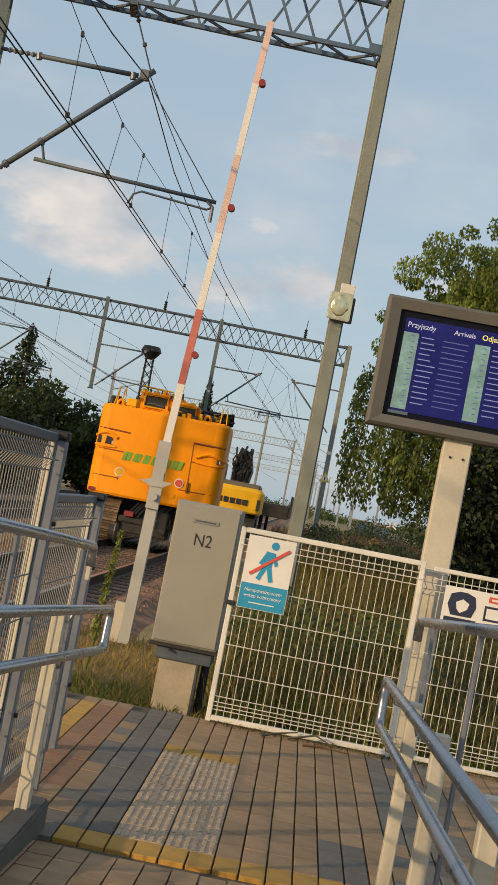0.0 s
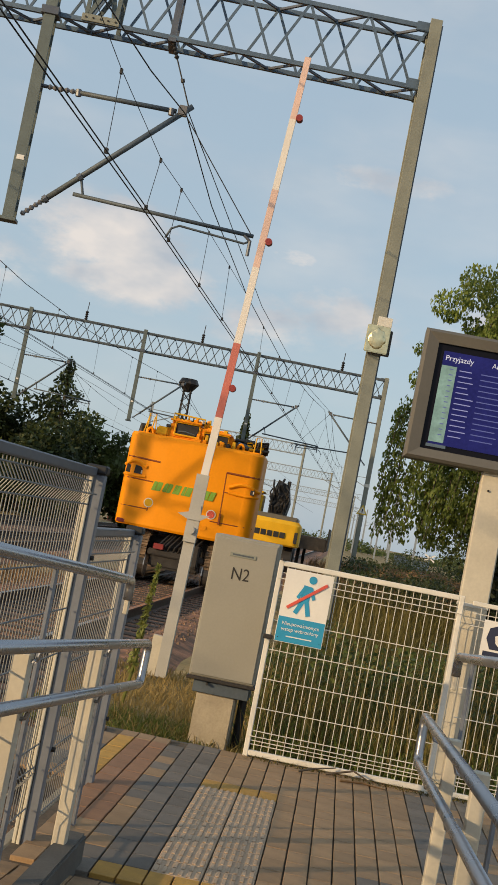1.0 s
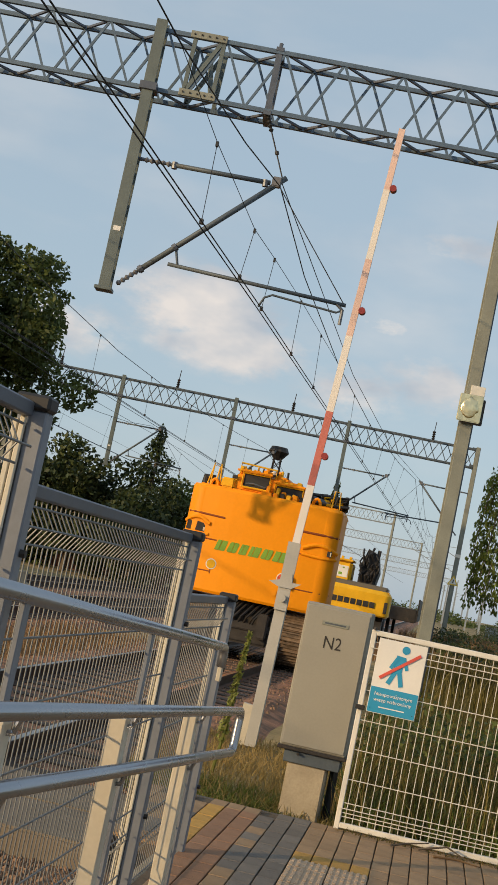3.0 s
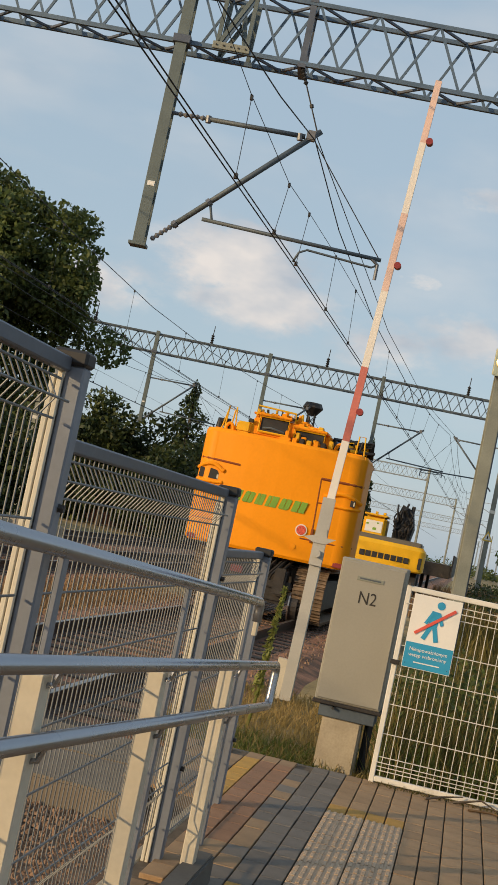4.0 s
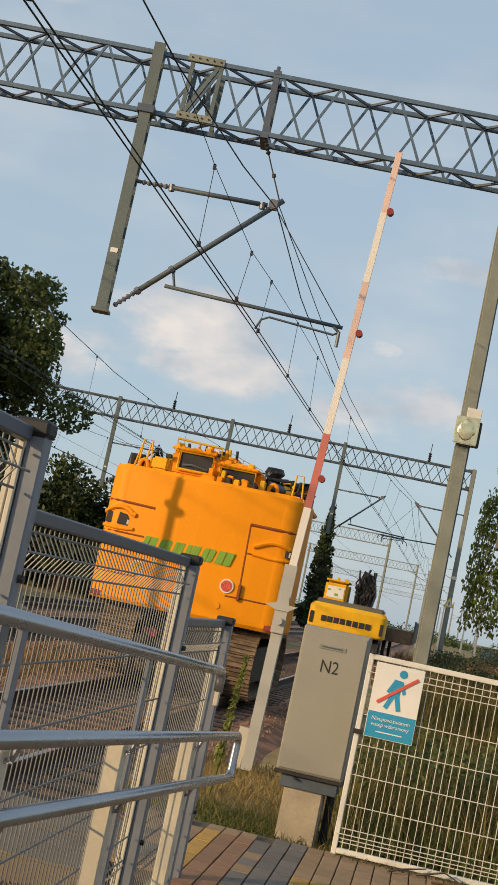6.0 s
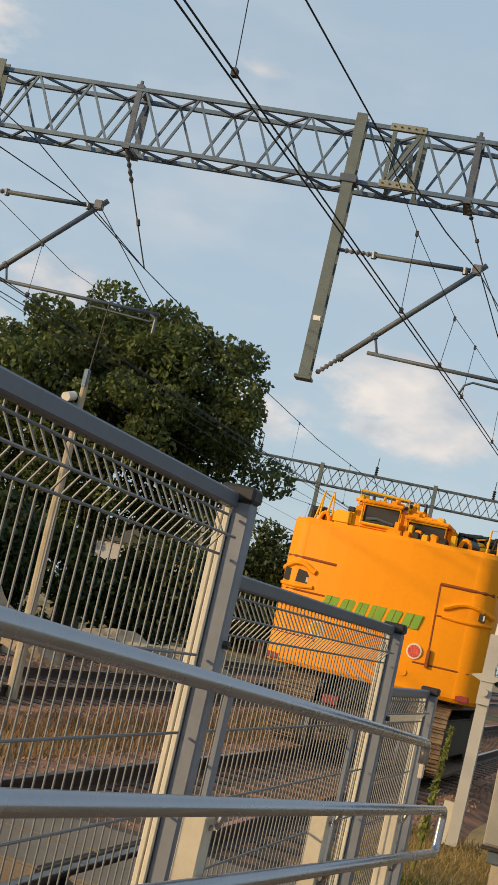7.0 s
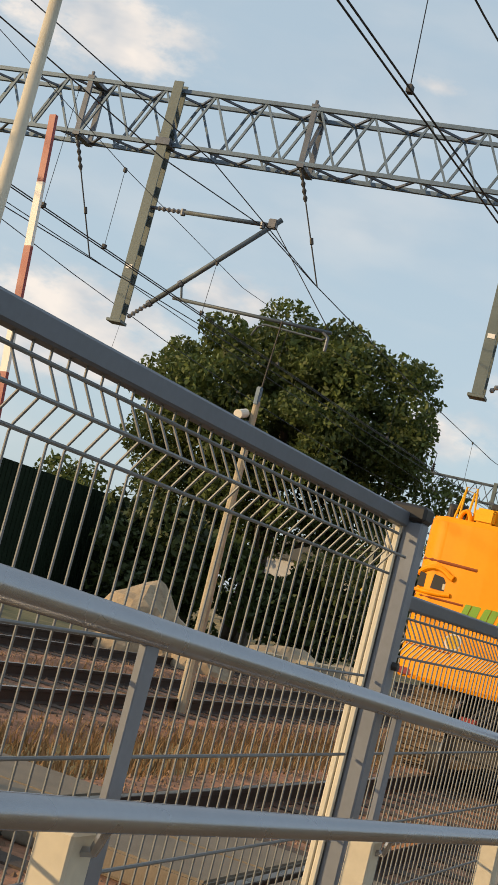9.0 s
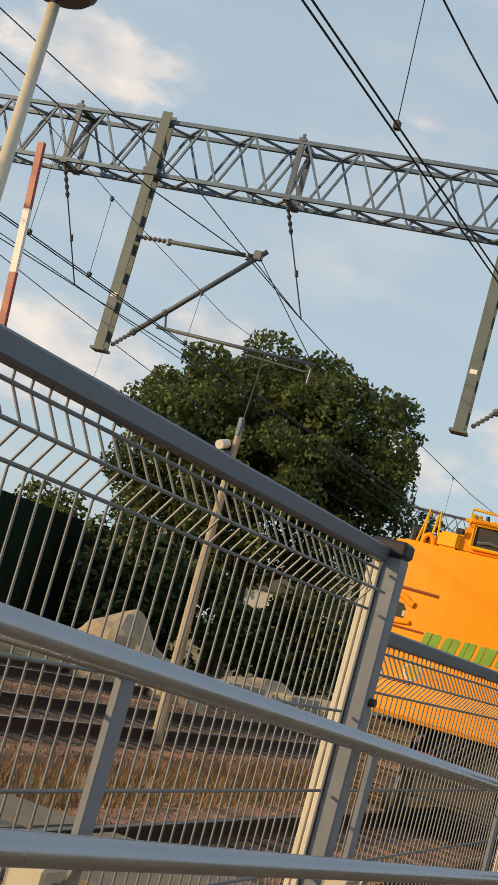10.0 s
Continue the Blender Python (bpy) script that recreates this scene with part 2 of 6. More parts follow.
M_TACT = mat("pale_tactile_tile", (0.47, 0.345, 0.235), 0.85, 0, 0.15, 9, 0.2, random_tint=0.06, fine=160)
M_JOINT = mat("sandy_joint", (0.12, 0.09, 0.06), 0.95, 0, 0.3, 20, 0.3)
M_KERB = mat("dark_kerb", (0.10, 0.095, 0.085), 0.85, 0, 0.2, 6, 0.2)
M_SOIL = mat("dry_soil_and_grass", (0.36, 0.245, 0.10), 0.95, 0, 0.3, 0.9, 0.5, col2=(0.13, 0.12, 0.045), fine=14)
M_BALLAST = mat("brown_ballast", (0.38, 0.175, 0.095), 0.95, 0, 0.35, 3, 1.0, col2=(0.14, 0.085, 0.055), fine=26)
M_STONE = mat("ballast_stone", (0.22, 0.135, 0.085), 0.9, 0, 0.2, 30, 0.2, island=0.4)
M_RAIL = mat("rusty_rail", (0.055, 0.035, 0.027), 0.6, 0.4, 0.25, 8, 0.1)
M_RAILTOP = mat("worn_rail_head", (0.35, 0.33, 0.31), 0.3, 0.9, 0.15, 8)
M_SLEEPER = mat("grey_brown_sleeper", (0.085, 0.06, 0.045), 0.9, 0, 0.3, 5, 0.3, random_tint=0.2)
M_WIRE = mat("dark_copper_wire", (0.035, 0.037, 0.042), 0.6, 0.5, 0.1, 5)
M_INS = mat("grey_brown_insulator", (0.16, 0.16, 0.17), 0.35, 0, 0.1, 10)
M_BARK = mat("bark", (0.11, 0.085, 0.06), 0.9, 0, 0.3, 4, 0.6, fine=20)
M_BARK_B = mat("pale_birch_bark", (0.42, 0.38, 0.32), 0.8, 0, 0.3, 4, 0.3, stain=(0.06, 0.05, 0.045))
L_OAK = leaf_mat("oak_leaf", (0.105, 0.135, 0.038), (0.04, 0.06, 0.02))
L_BIRCH = leaf_mat("birch_leaf", (0.17, 0.22, 0.045), (0.06, 0.09, 0.022), 0.3)
L_DARK = leaf_mat("dark_shrub_leaf", (0.058, 0.078, 0.025), (0.022, 0.036, 0.013), 0.15)
# near-black leaf tone: deep shadow is put into the colour
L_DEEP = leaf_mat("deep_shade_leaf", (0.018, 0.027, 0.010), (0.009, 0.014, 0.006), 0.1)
L_GRASS = leaf_mat("dry_and_green_grass_blade", (0.17, 0.135, 0.035), (0.04, 0.05, 0.014), 0.25)
L_STRAW = leaf_mat("straw_grass_blade", (0.34, 0.24, 0.09), (0.17, 0.15, 0.045), 0.3)
L_GRASS_G = leaf_mat("green_grass_blade", (0.17, 0.20, 0.04), (0.06, 0.085, 0.02), 0.3)
L_DRY = leaf_mat("dry_brown_grass_blade", (0.27, 0.165, 0.08), (0.14, 0.09, 0.045), 0.25)
L_MULL = leaf_mat("mullein_green", (0.29, 0.30, 0.08), (0.18, 0.21, 0.05), 0.3)
M_GWALL = mat("dark_green_sheet_wall", (0.014, 0.024, 0.014), 0.9, 0, 0.15, 2, spec=0.15)
M_SAND = mat("sandy_rubble", (0.36, 0.28, 0.19), 0.95, 0, 0.25, 2, 0.6, fine=18)
M_ROOF = mat("dark_roof_sheet", (0.05, 0.055, 0.06), 0.7, 0, 0.15, 2)
M_WALLH = mat("red_brick_house_wall", (0.26, 0.12, 0.08), 0.9, 0, 0.2, 3)
# gold base colour carries the low sun's reflection in the sheet
M_MIRR = mat("sun_gold_reflector_sheet", (0.95, 0.80, 0.48), 0.34, 0.95, 0.15, 9, 1.0, fine=5)
M_WARN = mat("yellow_warning_film", (0.75, 0.52, 0.06), 0.5, 0, 0.06, 4)
M_PALE = mat("pale_render_wall", (0.42, 0.42, 0.43), 0.85, 0, 0.1, 2)
M_VERGE = mat("dark_gravel", (0.17, 0.105, 0.065), 0.95, 0, 0.35, 4, 1.0, col2=(0.075, 0.055, 0.04), fine=40)
M_PANEL = mat("grey_crossing_panel", (0.19, 0.155, 0.115), 0.9, 0, 0.15, 3, 0.3)

# ---- mesh helpers ----


def mesh_ob(name, bm, material, parent=None, smooth=False):
    me = bpy.data.meshes.new(name)
    bm.to_mesh(me); bm.free()
    me.materials.append(material)
    if smooth:
        for p in me.polygons:
            p.use_smooth = True
    ob = new(name, me)
    ob.parent = parent
    return ob


def part(name, bm, material, parent, label="", smooth=False):
    ob = mesh_ob(name, bm, material, parent, smooth)
    if label:
        ob["label"] = label
    return ob


def part_share(name, me, parent, m):
    ob = new(name, me)
    ob.parent = parent
    ob.matrix_basis = m
    return ob


def thing(name, m=None, label="", category="", group="", kind=""):
    ob = new(name)
    if m is not None:
        ob.matrix_basis = m
    return tagged(ob, label, category, group, kind)


def box(bm, lo, hi, bevel=0.0, rot=None):
    c = [(a + b) / 2 for a, b in zip(lo, hi)]
    s = [abs(b - a) for a, b in zip(lo, hi)]
    r = bmesh.ops.create_cube(bm, size=1.0)
    vs = r["verts"]
    bmesh.ops.scale(bm, vec=s, verts=vs)
    if bevel:
        es = list({e for v in vs for e in v.link_edges})
        r = bmesh.ops.bevel(bm, geom=es, offset=bevel, segments=1 if bevel < 0.01 else 2, affect="EDGES")
        vs = list({v for f in r["faces"] for v in f.verts} | {v for v in vs if v.is_valid})
    if rot is not None:
        bmesh.ops.rotate(bm, cent=(0, 0, 0), matrix=rot, verts=vs)
    bmesh.ops.translate(bm, vec=c, verts=vs)
    return vs


def B(lo, hi, bevel=0.0):
    bm = bmesh.new()
    box(bm, lo, hi, bevel)
    return bm


def bar(bm, a, b, w, h=None, up=(0, 0, 1)):
    """A square bar from a to b."""
    a, b = Vector(a), Vector(b)
    d = (b - a)
    n = d.length
    q = d.normalized()
    u = Vector(up)
    if abs(q.dot(u)) > 0.98:
        u = Vector((0, 1, 0))
    s = q.cross(u).normalized()
    u = s.cross(q)
    h = h or w
    vs = [bm.verts.new(p + s * (w / 2 * i) + u * (h / 2 * j)) for p in (a, b) for i, j in ((-1, -1), (1, -1), (1, 1), (-1, 1))]
    for f in ((3, 2, 1, 0), (4, 5, 6, 7), (0, 1, 5, 4), (1, 2, 6, 5), (2, 3, 7, 6), (3, 0, 4, 7)):
        bm.faces.new([vs[i] for i in f])


def tube(bm, pts, r, seg=10, caps=True):
    """A round tube along points; r may be a list."""
    pts = [Vector(p) for p in pts]
    rs = r if isinstance(r, (list, tuple)) else [r] * len(pts)
    rings = []
    prev = None
    for i, p in enumerate(pts):
        d = (pts[min(i + 1, len(pts) - 1)] - pts[max(i - 1, 0)]).normalized()
        if prev is None:
            s = d.cross(Vector((0, 0, 1)))
            if s.length < 0.05:
                s = d.cross(Vector((0, 1, 0)))
            s.normalize()
        else:
            s = (prev - d * prev.dot(d)).normalized()
        prev = s
        u = s.cross(d)
        rings.append([bm.verts.new(p + (s * math.cos(k * 2 * math.pi / seg) + u * math.sin(k * 2 * math.pi / seg)) * rs[i]) for k in range(seg)])
    for a, b in zip(rings, rings[1:]):
        for k in range(seg):
            bm.faces.new((a[k], a[(k + 1) % seg], b[(k + 1) % seg], b[k]))
    if caps:
        bm.faces.new(rings[0][::-1]); bm.faces.new(rings[-1])


def T(pts, r, seg=10):
    bm = bmesh.new()
    tube(bm, pts, r, seg)
    return bm


def prism(bm, outline, y0, y1):
    """An outline in x, z drawn out from y0 to y1."""
    a = [bm.verts.new((x, y0, z)) for x, z in outline]
    b = [bm.verts.new((x, y1, z)) for x, z in outline]
    n = len(a)
    bm.faces.new(a); bm.faces.new(b[::-1])
    for i in range(n):
        bm.faces.new((a[i], b[i], b[(i + 1) % n], a[(i + 1) % n]))
    bmesh.ops.recalc_face_normals(bm, faces=bm.faces)


def PR(outline, y0, y1):
    bm = bmesh.new()
    prism(bm, outline, y0, y1)
    return bm


def raw(name, verts, faces, material, parent=None, smooth=False):
    me = bpy.data.meshes.new(name)
    me.from_pydata(verts, [], faces)
    me.materials.append(material)
    if smooth:
        for p in me.polygons:
            p.use_smooth = True
    ob = new(name, me)
    ob.parent = parent
    return ob


def text_part(name, s, size, m, material, parent, depth=0.002, label=""):
    cu = bpy.data.curves.new(name, "FONT")
    cu.body, cu.size, cu.extrude = s, size, depth
    tmp = bpy.data.objects.new(name, cu)
    scene.collection.objects.link(tmp)
    me = bpy.data.meshes.new_from_object(tmp.evaluated_get(bpy.context.evaluated_depsgraph_get()))
    bpy.data.objects.remove(tmp)
    me.materials.clear(); me.materials.append(material)
    ob = part_share(name, me, parent, m)
    if label:
        ob["label"] = label
    return ob


FACE = pose(0, 0, 0, 90)  # lays the letters' plane upright, facing -y

# ---- setting ----
R = random.Random(5)


def ground():
    # one sheet with gentle unevenness near the camera, flat far off
    xs = [-1500, -400, -120, -60] + [-40 + i * 1.0 for i in range(81)] + [60, 120, 400, 1500]
    ys = [-400, -60, -20] + [-5 + i * 1.0 for i in range(71)] + [80, 120, 250, 600, 2500]
    vs, fs = [], []
    for y in ys:
        for x in xs:
            z = -0.27 + (0.05 * noise.noise((x * 0.35, y * 0.35, 0)) if abs(x) < 39 and -4 < y < 64 else 0)
            if -1.9 < x < 1.2 and 9.0 < y < 14:
                z += 0.17
            if x > -1.2 and -4 < y < 9.2 and x < 30:
                z = -0.19
            vs.append((x, y, z))
    w = len(xs)
    for j in range(len(ys) - 1):
        for i in range(w - 1):
            a = j * w + i
            fs.append((a, a + 1, a + w + 1, a + w))
    g = raw("ground", vs, fs, M_SOIL, None, True)
    tagged(g, "dry brown soil with patches of grass beside the tracks", "ground", kind="structure")


ground()

TRACKS = (-3.16, -8.2, -12.2)


def railway_track(cx, y0, y1, n_parts):
    t = thing("railway_track", pose(cx, 0, 0), "rusty rails on sleepers in brown ballast", "railway track", "parallel tracks", "structure")
    bm = bmesh.new()
    prism(bm, [(-2.3, -0.36), (-1.6, -0.165), (1.6, -0.165), (2.3, -0.36)], y0, y1)
    part("ballast_bed", bm, M_BALLAST, t, "brown stone ballast")
    # loose stones on the bed
    vs, fs = [], []
    rr = random.Random(int(-cx * 10))
    for _ in range(6500):
        y = rr.uniform(4, 34) if n_parts else rr.uniform(8, 40)
        x = rr.uniform(-1.75, 1.75)
        s = rr.uniform(0.014, 0.032)
        b = len(vs)
        z = -0.165 + s * 0.2
        for k in range(4):
            a = k * math.pi / 2 + rr.random()
            vs.append((x + s * math.cos(a), y + s * math.sin(a), z - s * 0.4))
        vs.append((x + rr.uniform(-0.01, 0.01), y, z + s * rr.uniform(0.5, 1.0)))
        fs += [(b, b + 1, b + 4), (b + 1, b + 2, b + 4), (b + 2, b + 3, b + 4), (b + 3, b, b + 4)]
    st = raw("ballast_stones", vs, fs, M_STONE, t)
    tagged(st, kind="stuff")
    prof = [(-0.07, -0.17), (0.07, -0.17), (0.07, -0.155), (0.012, -0.135), (0.012, -0.04), (0.036, -0.03), (0.036, 0), (-0.036, 0), (-0.036, -0.03), (-0.012, -0.04), (-0.012, -0.135), (-0.07, -0.155)]
    for s in (-0.755, 0.755):
        bm = bmesh.new()
        prism(bm, [(x + s, z) for x, z in prof], y0, y1)
        r = part("rail", bm, M_RAIL, t)
        part("rail_head", B((s - 0.028, y0, 0.0), (s + 0.028, y1, 0.003)), M_RAILTOP, r, "bright worn running surface")
    me = bpy.data.meshes.new("sleeper")
    bm = B((-1.25, -0.12, -0.30), (1.25, 0.12, -0.15), 0.02)
    bm.to_mesh(me); bm.free()
    me.materials.append(M_SLEEPER)
    for i in range(n_parts):
        part_share("sleeper", me, t, pose(0, 3 + i * 0.6, 0, 0, 0, R.uniform(-0.6, 0.6)))
    return t


railway_track(TRACKS[0], -20, 400, 70)
railway_track(TRACKS[1], -20, 400, 70)
railway_track(TRACKS[2], -20, 400, 60)


def crossing():
    c = thing("crossing_deck", None, "grey concrete level crossing panels between the rails", "level crossing", kind="structure")
    for x0, x1 in ((-2.33, -1.1), (-3.82, -2.5), (-5.4, -3.99)):
        for k in range(2):
            y = 6.4 + k * 0.85
            part("crossing_panel", B((x0, y, -0.16), (x1, y + 0.83, 0.0), 0.015), M_PANEL, c)
    return c


crossing()


def gravel_verge():
    """Dark gravel and weeds between the fence and the nearest track, held by a concrete kerb."""
    v = thing("gravel_verge", None, "dark brown gravel strip between the fence and the track", "gravel", kind="structure")
    bm = bmesh.new()
    prism(bm, [(-1.9, -0.3), (-1.7, -0.17), (-0.80, -0.13), (-0.80, -0.3)], -3.0, 6.85)
    part("gravel_bed", bm, M_VERGE, v)
    rr = random.Random(61)
    vs, fs = [], []
    for _ in range(7000):
        x, y, q = rr.uniform(-1.85, -0.82), rr.uniform(2.0, 6.8), rr.uniform(0.008, 0.024)
        z = -0.15 + q * 0.3
        b = len(vs)
        for k in range(4):
            a = k * math.pi / 2 + rr.random()
            vs.append((x + q * math.cos(a), y + q * math.sin(a), z - q * 0.4))
        vs.append((x, y, z + q * rr.uniform(0.4, 0.9)))
        fs += [(b, b + 1, b + 4), (b + 1, b + 2, b + 4), (b + 2, b + 3, b + 4), (b + 3, b, b + 4)]
    tagged(raw("gravel_stones", vs, fs, M_STONE, v), kind="stuff")
    part("edge_kerb", B((-0.80, -1.0, -0.25), (-0.745, 6.85, -0.02), 0.008), M_CONC, v, "pale concrete kerb under the fence")
    return v


gravel_verge()


def pavement():
    p = thing("pavement", None, "brick pavement with tactile strip and yellow rows", "pavement", kind="structure")
    part("bedding", B((-0.74, 5.0, -0.18), (2.6, 8.74, -0.022)), M_JOINT, p, "dark sandy joints")
    part("bedding", B((-1.30, 6.86, -0.18), (-0.742, 8.74, -0.022)), M_JOINT, p)
    bm = bmesh.new()
    # the ramp that climbs towards the platform
    a = [bm.verts.new(v) for v in ((-0.75, 5.0, -0.022), (1.6, 5.0, -0.022), (1.6, -3.0, 0.46), (-0.75, -3.0, 0.46), (-0.75, 5.0, -0.3), (1.6, 5.0, -0.3), (1.6, -3.0, -0.3), (-0.75, -3.0, -0.3))]
    for f in ((0, 1, 2, 3), (7, 6, 5, 4), (0, 4, 5, 1), (1, 5, 6, 2), (2, 6, 7, 3), (3, 7, 4, 0)):
        bm.faces.new([a[i] for i in f])
    part("ramp_bedding", bm, M_JOINT, p)
    W, Ln, g = 0.113, 0.226, 0.007
    me = {}
    for key, m in (("g", M_BRICK), ("y", M_BRICK_Y), ("r", M_BRICK_R), ("d", M_BRICK_D)):
        q = bpy.data.meshes.new("brick")
        bm = B((g / 2 + 0.0005, 0.0025, -0.06), (W - g / 2 - 0.0005, Ln - 0.0025, 0.0), 0.0025)
        bm.to_mesh(q); bm.free()
        q.materials.append(m)
        me[key] = q
    # a tactile tile with raised bars, two bricks wide
    q = bpy.data.meshes.new("tactile_tile")
    bm = B((g / 2, g / 2, -0.06), (2 * W - g / 2, Ln - g / 2, 0.0), 0.004)
    for k in range(6):
        x = 0.022 + k * 0.0365
        for s in (0, 1):
            box(bm, (x - 0.009, 0.014 + s * Ln / 2, 0.0), (x + 0.009, Ln / 2 - 0.004 + s * Ln / 2, 0.005), 0.002)
    bm.to_mesh(q); bm.free()
    q.materials.append(M_TACT)
    joined = bmesh.new()
    x_start, y_start = -1.25, 5.07
    count = 0
    for i in range(33):
        for j in range(16):
            x, y = x_start + i * W, y_start + j * Ln
            if x + W > 2.5 or y + Ln > 8.72:
                continue
            if x < -0.74 and y < 6.86:
                continue
            if y > 8.45 and x < -0.45 and R.random() < 0.3:
                continue
            key = "g"
            if 10 <= i <= 13 and 1 <= j <= 9:
                if i in (10, 12):
                    part_share("tactile_tile", q, p, pose(x, y, R.uniform(-0.002, 0.002)))
                continue
            if j == 0 and i >= 8 or j == 10 and 10 <= i <= 13:
                key = "y"
            elif i in (4,) and 5 <= j <= 14:
                key = "y"
            elif i in (5, 6) and 4 <= j <= 14:
                key = "r"
            elif i in (8, 9) or i < 4 and R.random() < 0.5 or i == 7 and R.random() < 0.5:
                key = "d"
            elif i >= 21 and R.random() < 0.8 or i in (18, 19) and 1 <= j <= 3:
                key = "d"
            jit = pose(x, y, R.uniform(-0.0015, 0.001), R.uniform(-0.15, 0.15), R.uniform(-0.3, 0.3), R.uniform(-0.4, 0.4))
            if count < 330 and 1 <= i <= 24:
                part_share("brick", me[key], p, jit)
                count += 1
            else:
                vs = box(joined, (g / 2, g / 2, -0.06), (W - g / 2, Ln - g / 2, 0.0))
                bmesh.ops.transform(joined, matrix=jit, verts=vs)
    for i in range(24):
        for j in range(24):
            if -0.95 + i * W < -0.74:
                continue
            x, y = -0.95 + i * W, 4.95 - (j + 1) * Ln
            z = (5.0 - y) * 0.06
            vs = box(joined, (g / 2, g / 2, -0.06), (W - g / 2, Ln - g / 2, 0.0))
            bmesh.ops.transform(joined, matrix=pose(x, y, z + R.uniform(-0.003, 0.003), -3.4), verts=vs)
    j = part("far_bricks", joined, M_BRICK_J, p)
    tagged(j, kind="stuff")
    part("kerb", B((-0.50, 0.5, -0.15), (-0.40, 5.2, 0.12), 0.01), M_KERB, p, "dark kerb along the ramp")
    part("edging", B((-1.3, 8.735, -0.2), (2.6, 8.80, -0.02), 0.01), M_KERB, p)
    return p


# ---- left mesh fence ----


def wire_mesh(name, pts, r=0.0025):
    me = bpy.data.meshes.new(name)
    bm = T(pts, r, 5)
    bm.to_mesh(me); bm.free()
    me.materials.append(M_WIRE_GREY)
    return me


def fence_panel(y0, y1, ztop, zbot, sheet=False):
    f = thing("mesh_fence_panel", pose(FX, y0, ztop), "grey welded mesh fence panel with a blue-grey top rail", "fence", "fence along the ramp")
    H, Ln = ztop - zbot, y1 - y0
    # V folds near the top and at the foot
    pts = [(0, 0, -0.02), (0, 0, -0.058), (0.004, 0, -0.066), (0.032, 0, -0.112), (0.032, 0, -0.120), (0.004, 0, -0.160), (0, 0, -0.172)]
    if H > 1.0:
        pts += [(0, 0, -H + 0.25), (0.03, 0, -H + 0.2), (0, 0, -H + 0.15)]
    pts += [(0, 0, -H)]
    me = wire_mesh("vertical_wire", pts)
    n = int((Ln - 0.06) / 0.05)
    for i in range(n):
        part_share("vertical_wire", me, f, pose(0, 0.045 + i * 0.05, 0))
    hz = [-0.062, -0.117, -0.166] + [-0.43 - 0.2 * k for k in range(int((H - 0.5) / 0.2))] + [-H + 0.2, -H + 0.02]
    for z in hz:
        x = 0.032 if abs(z + 0.117) < 0.01 else 0.0
        part("horizontal_wire", T([(x + 0.006, 0.02, z), (x + 0.006, Ln - 0.02, z)], 0.0038, 6), M_WIRE_GREY, f)
    part("top_rail", B((-0.02, 0.0, -0.04), (0.02, Ln, 0.0), 0.005), M_CAP, f, "blue-grey steel top rail")
    return f


def fence_post(y, ztop, zbot):
    p = thing("fence_post", pose(FX, y, 0), "grey square fence post with pale front edge and dark cap", "fence post", "posts of the ramp fence")
    bm = B((0.004, -0.03, zbot), (0.056, 0.03, ztop - 0.03), 0.005)
    part("shaft", bm, M_POST_GREY, p)
    part("back_flange", B((-0.03, -0.012, zbot), (0.006, 0.028, ztop - 0.04), 0.003), M_POST_GREY, p)
    # two pale strips colour in the sunlit front of the post
    part("lit_edge_strip", B((-0.030, -0.040, zbot + 0.05), (-0.014, -0.014, ztop - 0.06), 0.003), M_SUNLIT_PALE, p, "strip in the pale tone of a sunlit post face")
    part("lit_edge_strip", B((-0.010, -0.044, zbot + 0.05), (0.006, -0.032, ztop - 0.04), 0.003), M_SUNLIT_PALE, p, "strip in the pale tone of a sunlit post face")
    part("cap", B((-0.035, -0.042, ztop - 0.03), (0.062, 0.037, ztop + 0.012), 0.008), M_BLACK, p, "dark plastic cap")
    for z in (ztop - 0.4, zbot + 0.5):
        part("bolt", T([(0.056, 0, z), (0.072, 0, z)], 0.012, 6), M_DARK, p)
    return p


FX = -0.71


def left_fence():
    fence_panel(-2.4, 0.24, 2.05, 0.35)
    fence_panel(0.30, 2.76, 1.852, 0.25)
    fence_panel(2.83, 5.34, 1.652, 0.12)
    fence_panel(5.42, 6.76, 1.384, 0.03)
    for y, z, b in ((0.27, 2.06, 0.1), (2.795, 1.862, 0.0), (5.38, 1.655, -0.1), (6.80, 1.392, -0.15)):
        fence_post(y, z, b)


left_fence()


def bend(a, b, c, r, n=6):
    """Points of a corner at b rounded by r."""
    a, b, c = Vector(a), Vector(b), Vector(c)
    p, q = b + (a - b).normalized() * r, b + (c - b).normalized() * r
    out = []
    for i in range(n + 1):
        t = i / n
        out.append((p * (1 - t) ** 2 + b * 2 * t * (1 - t) + q * t * t))
    return out


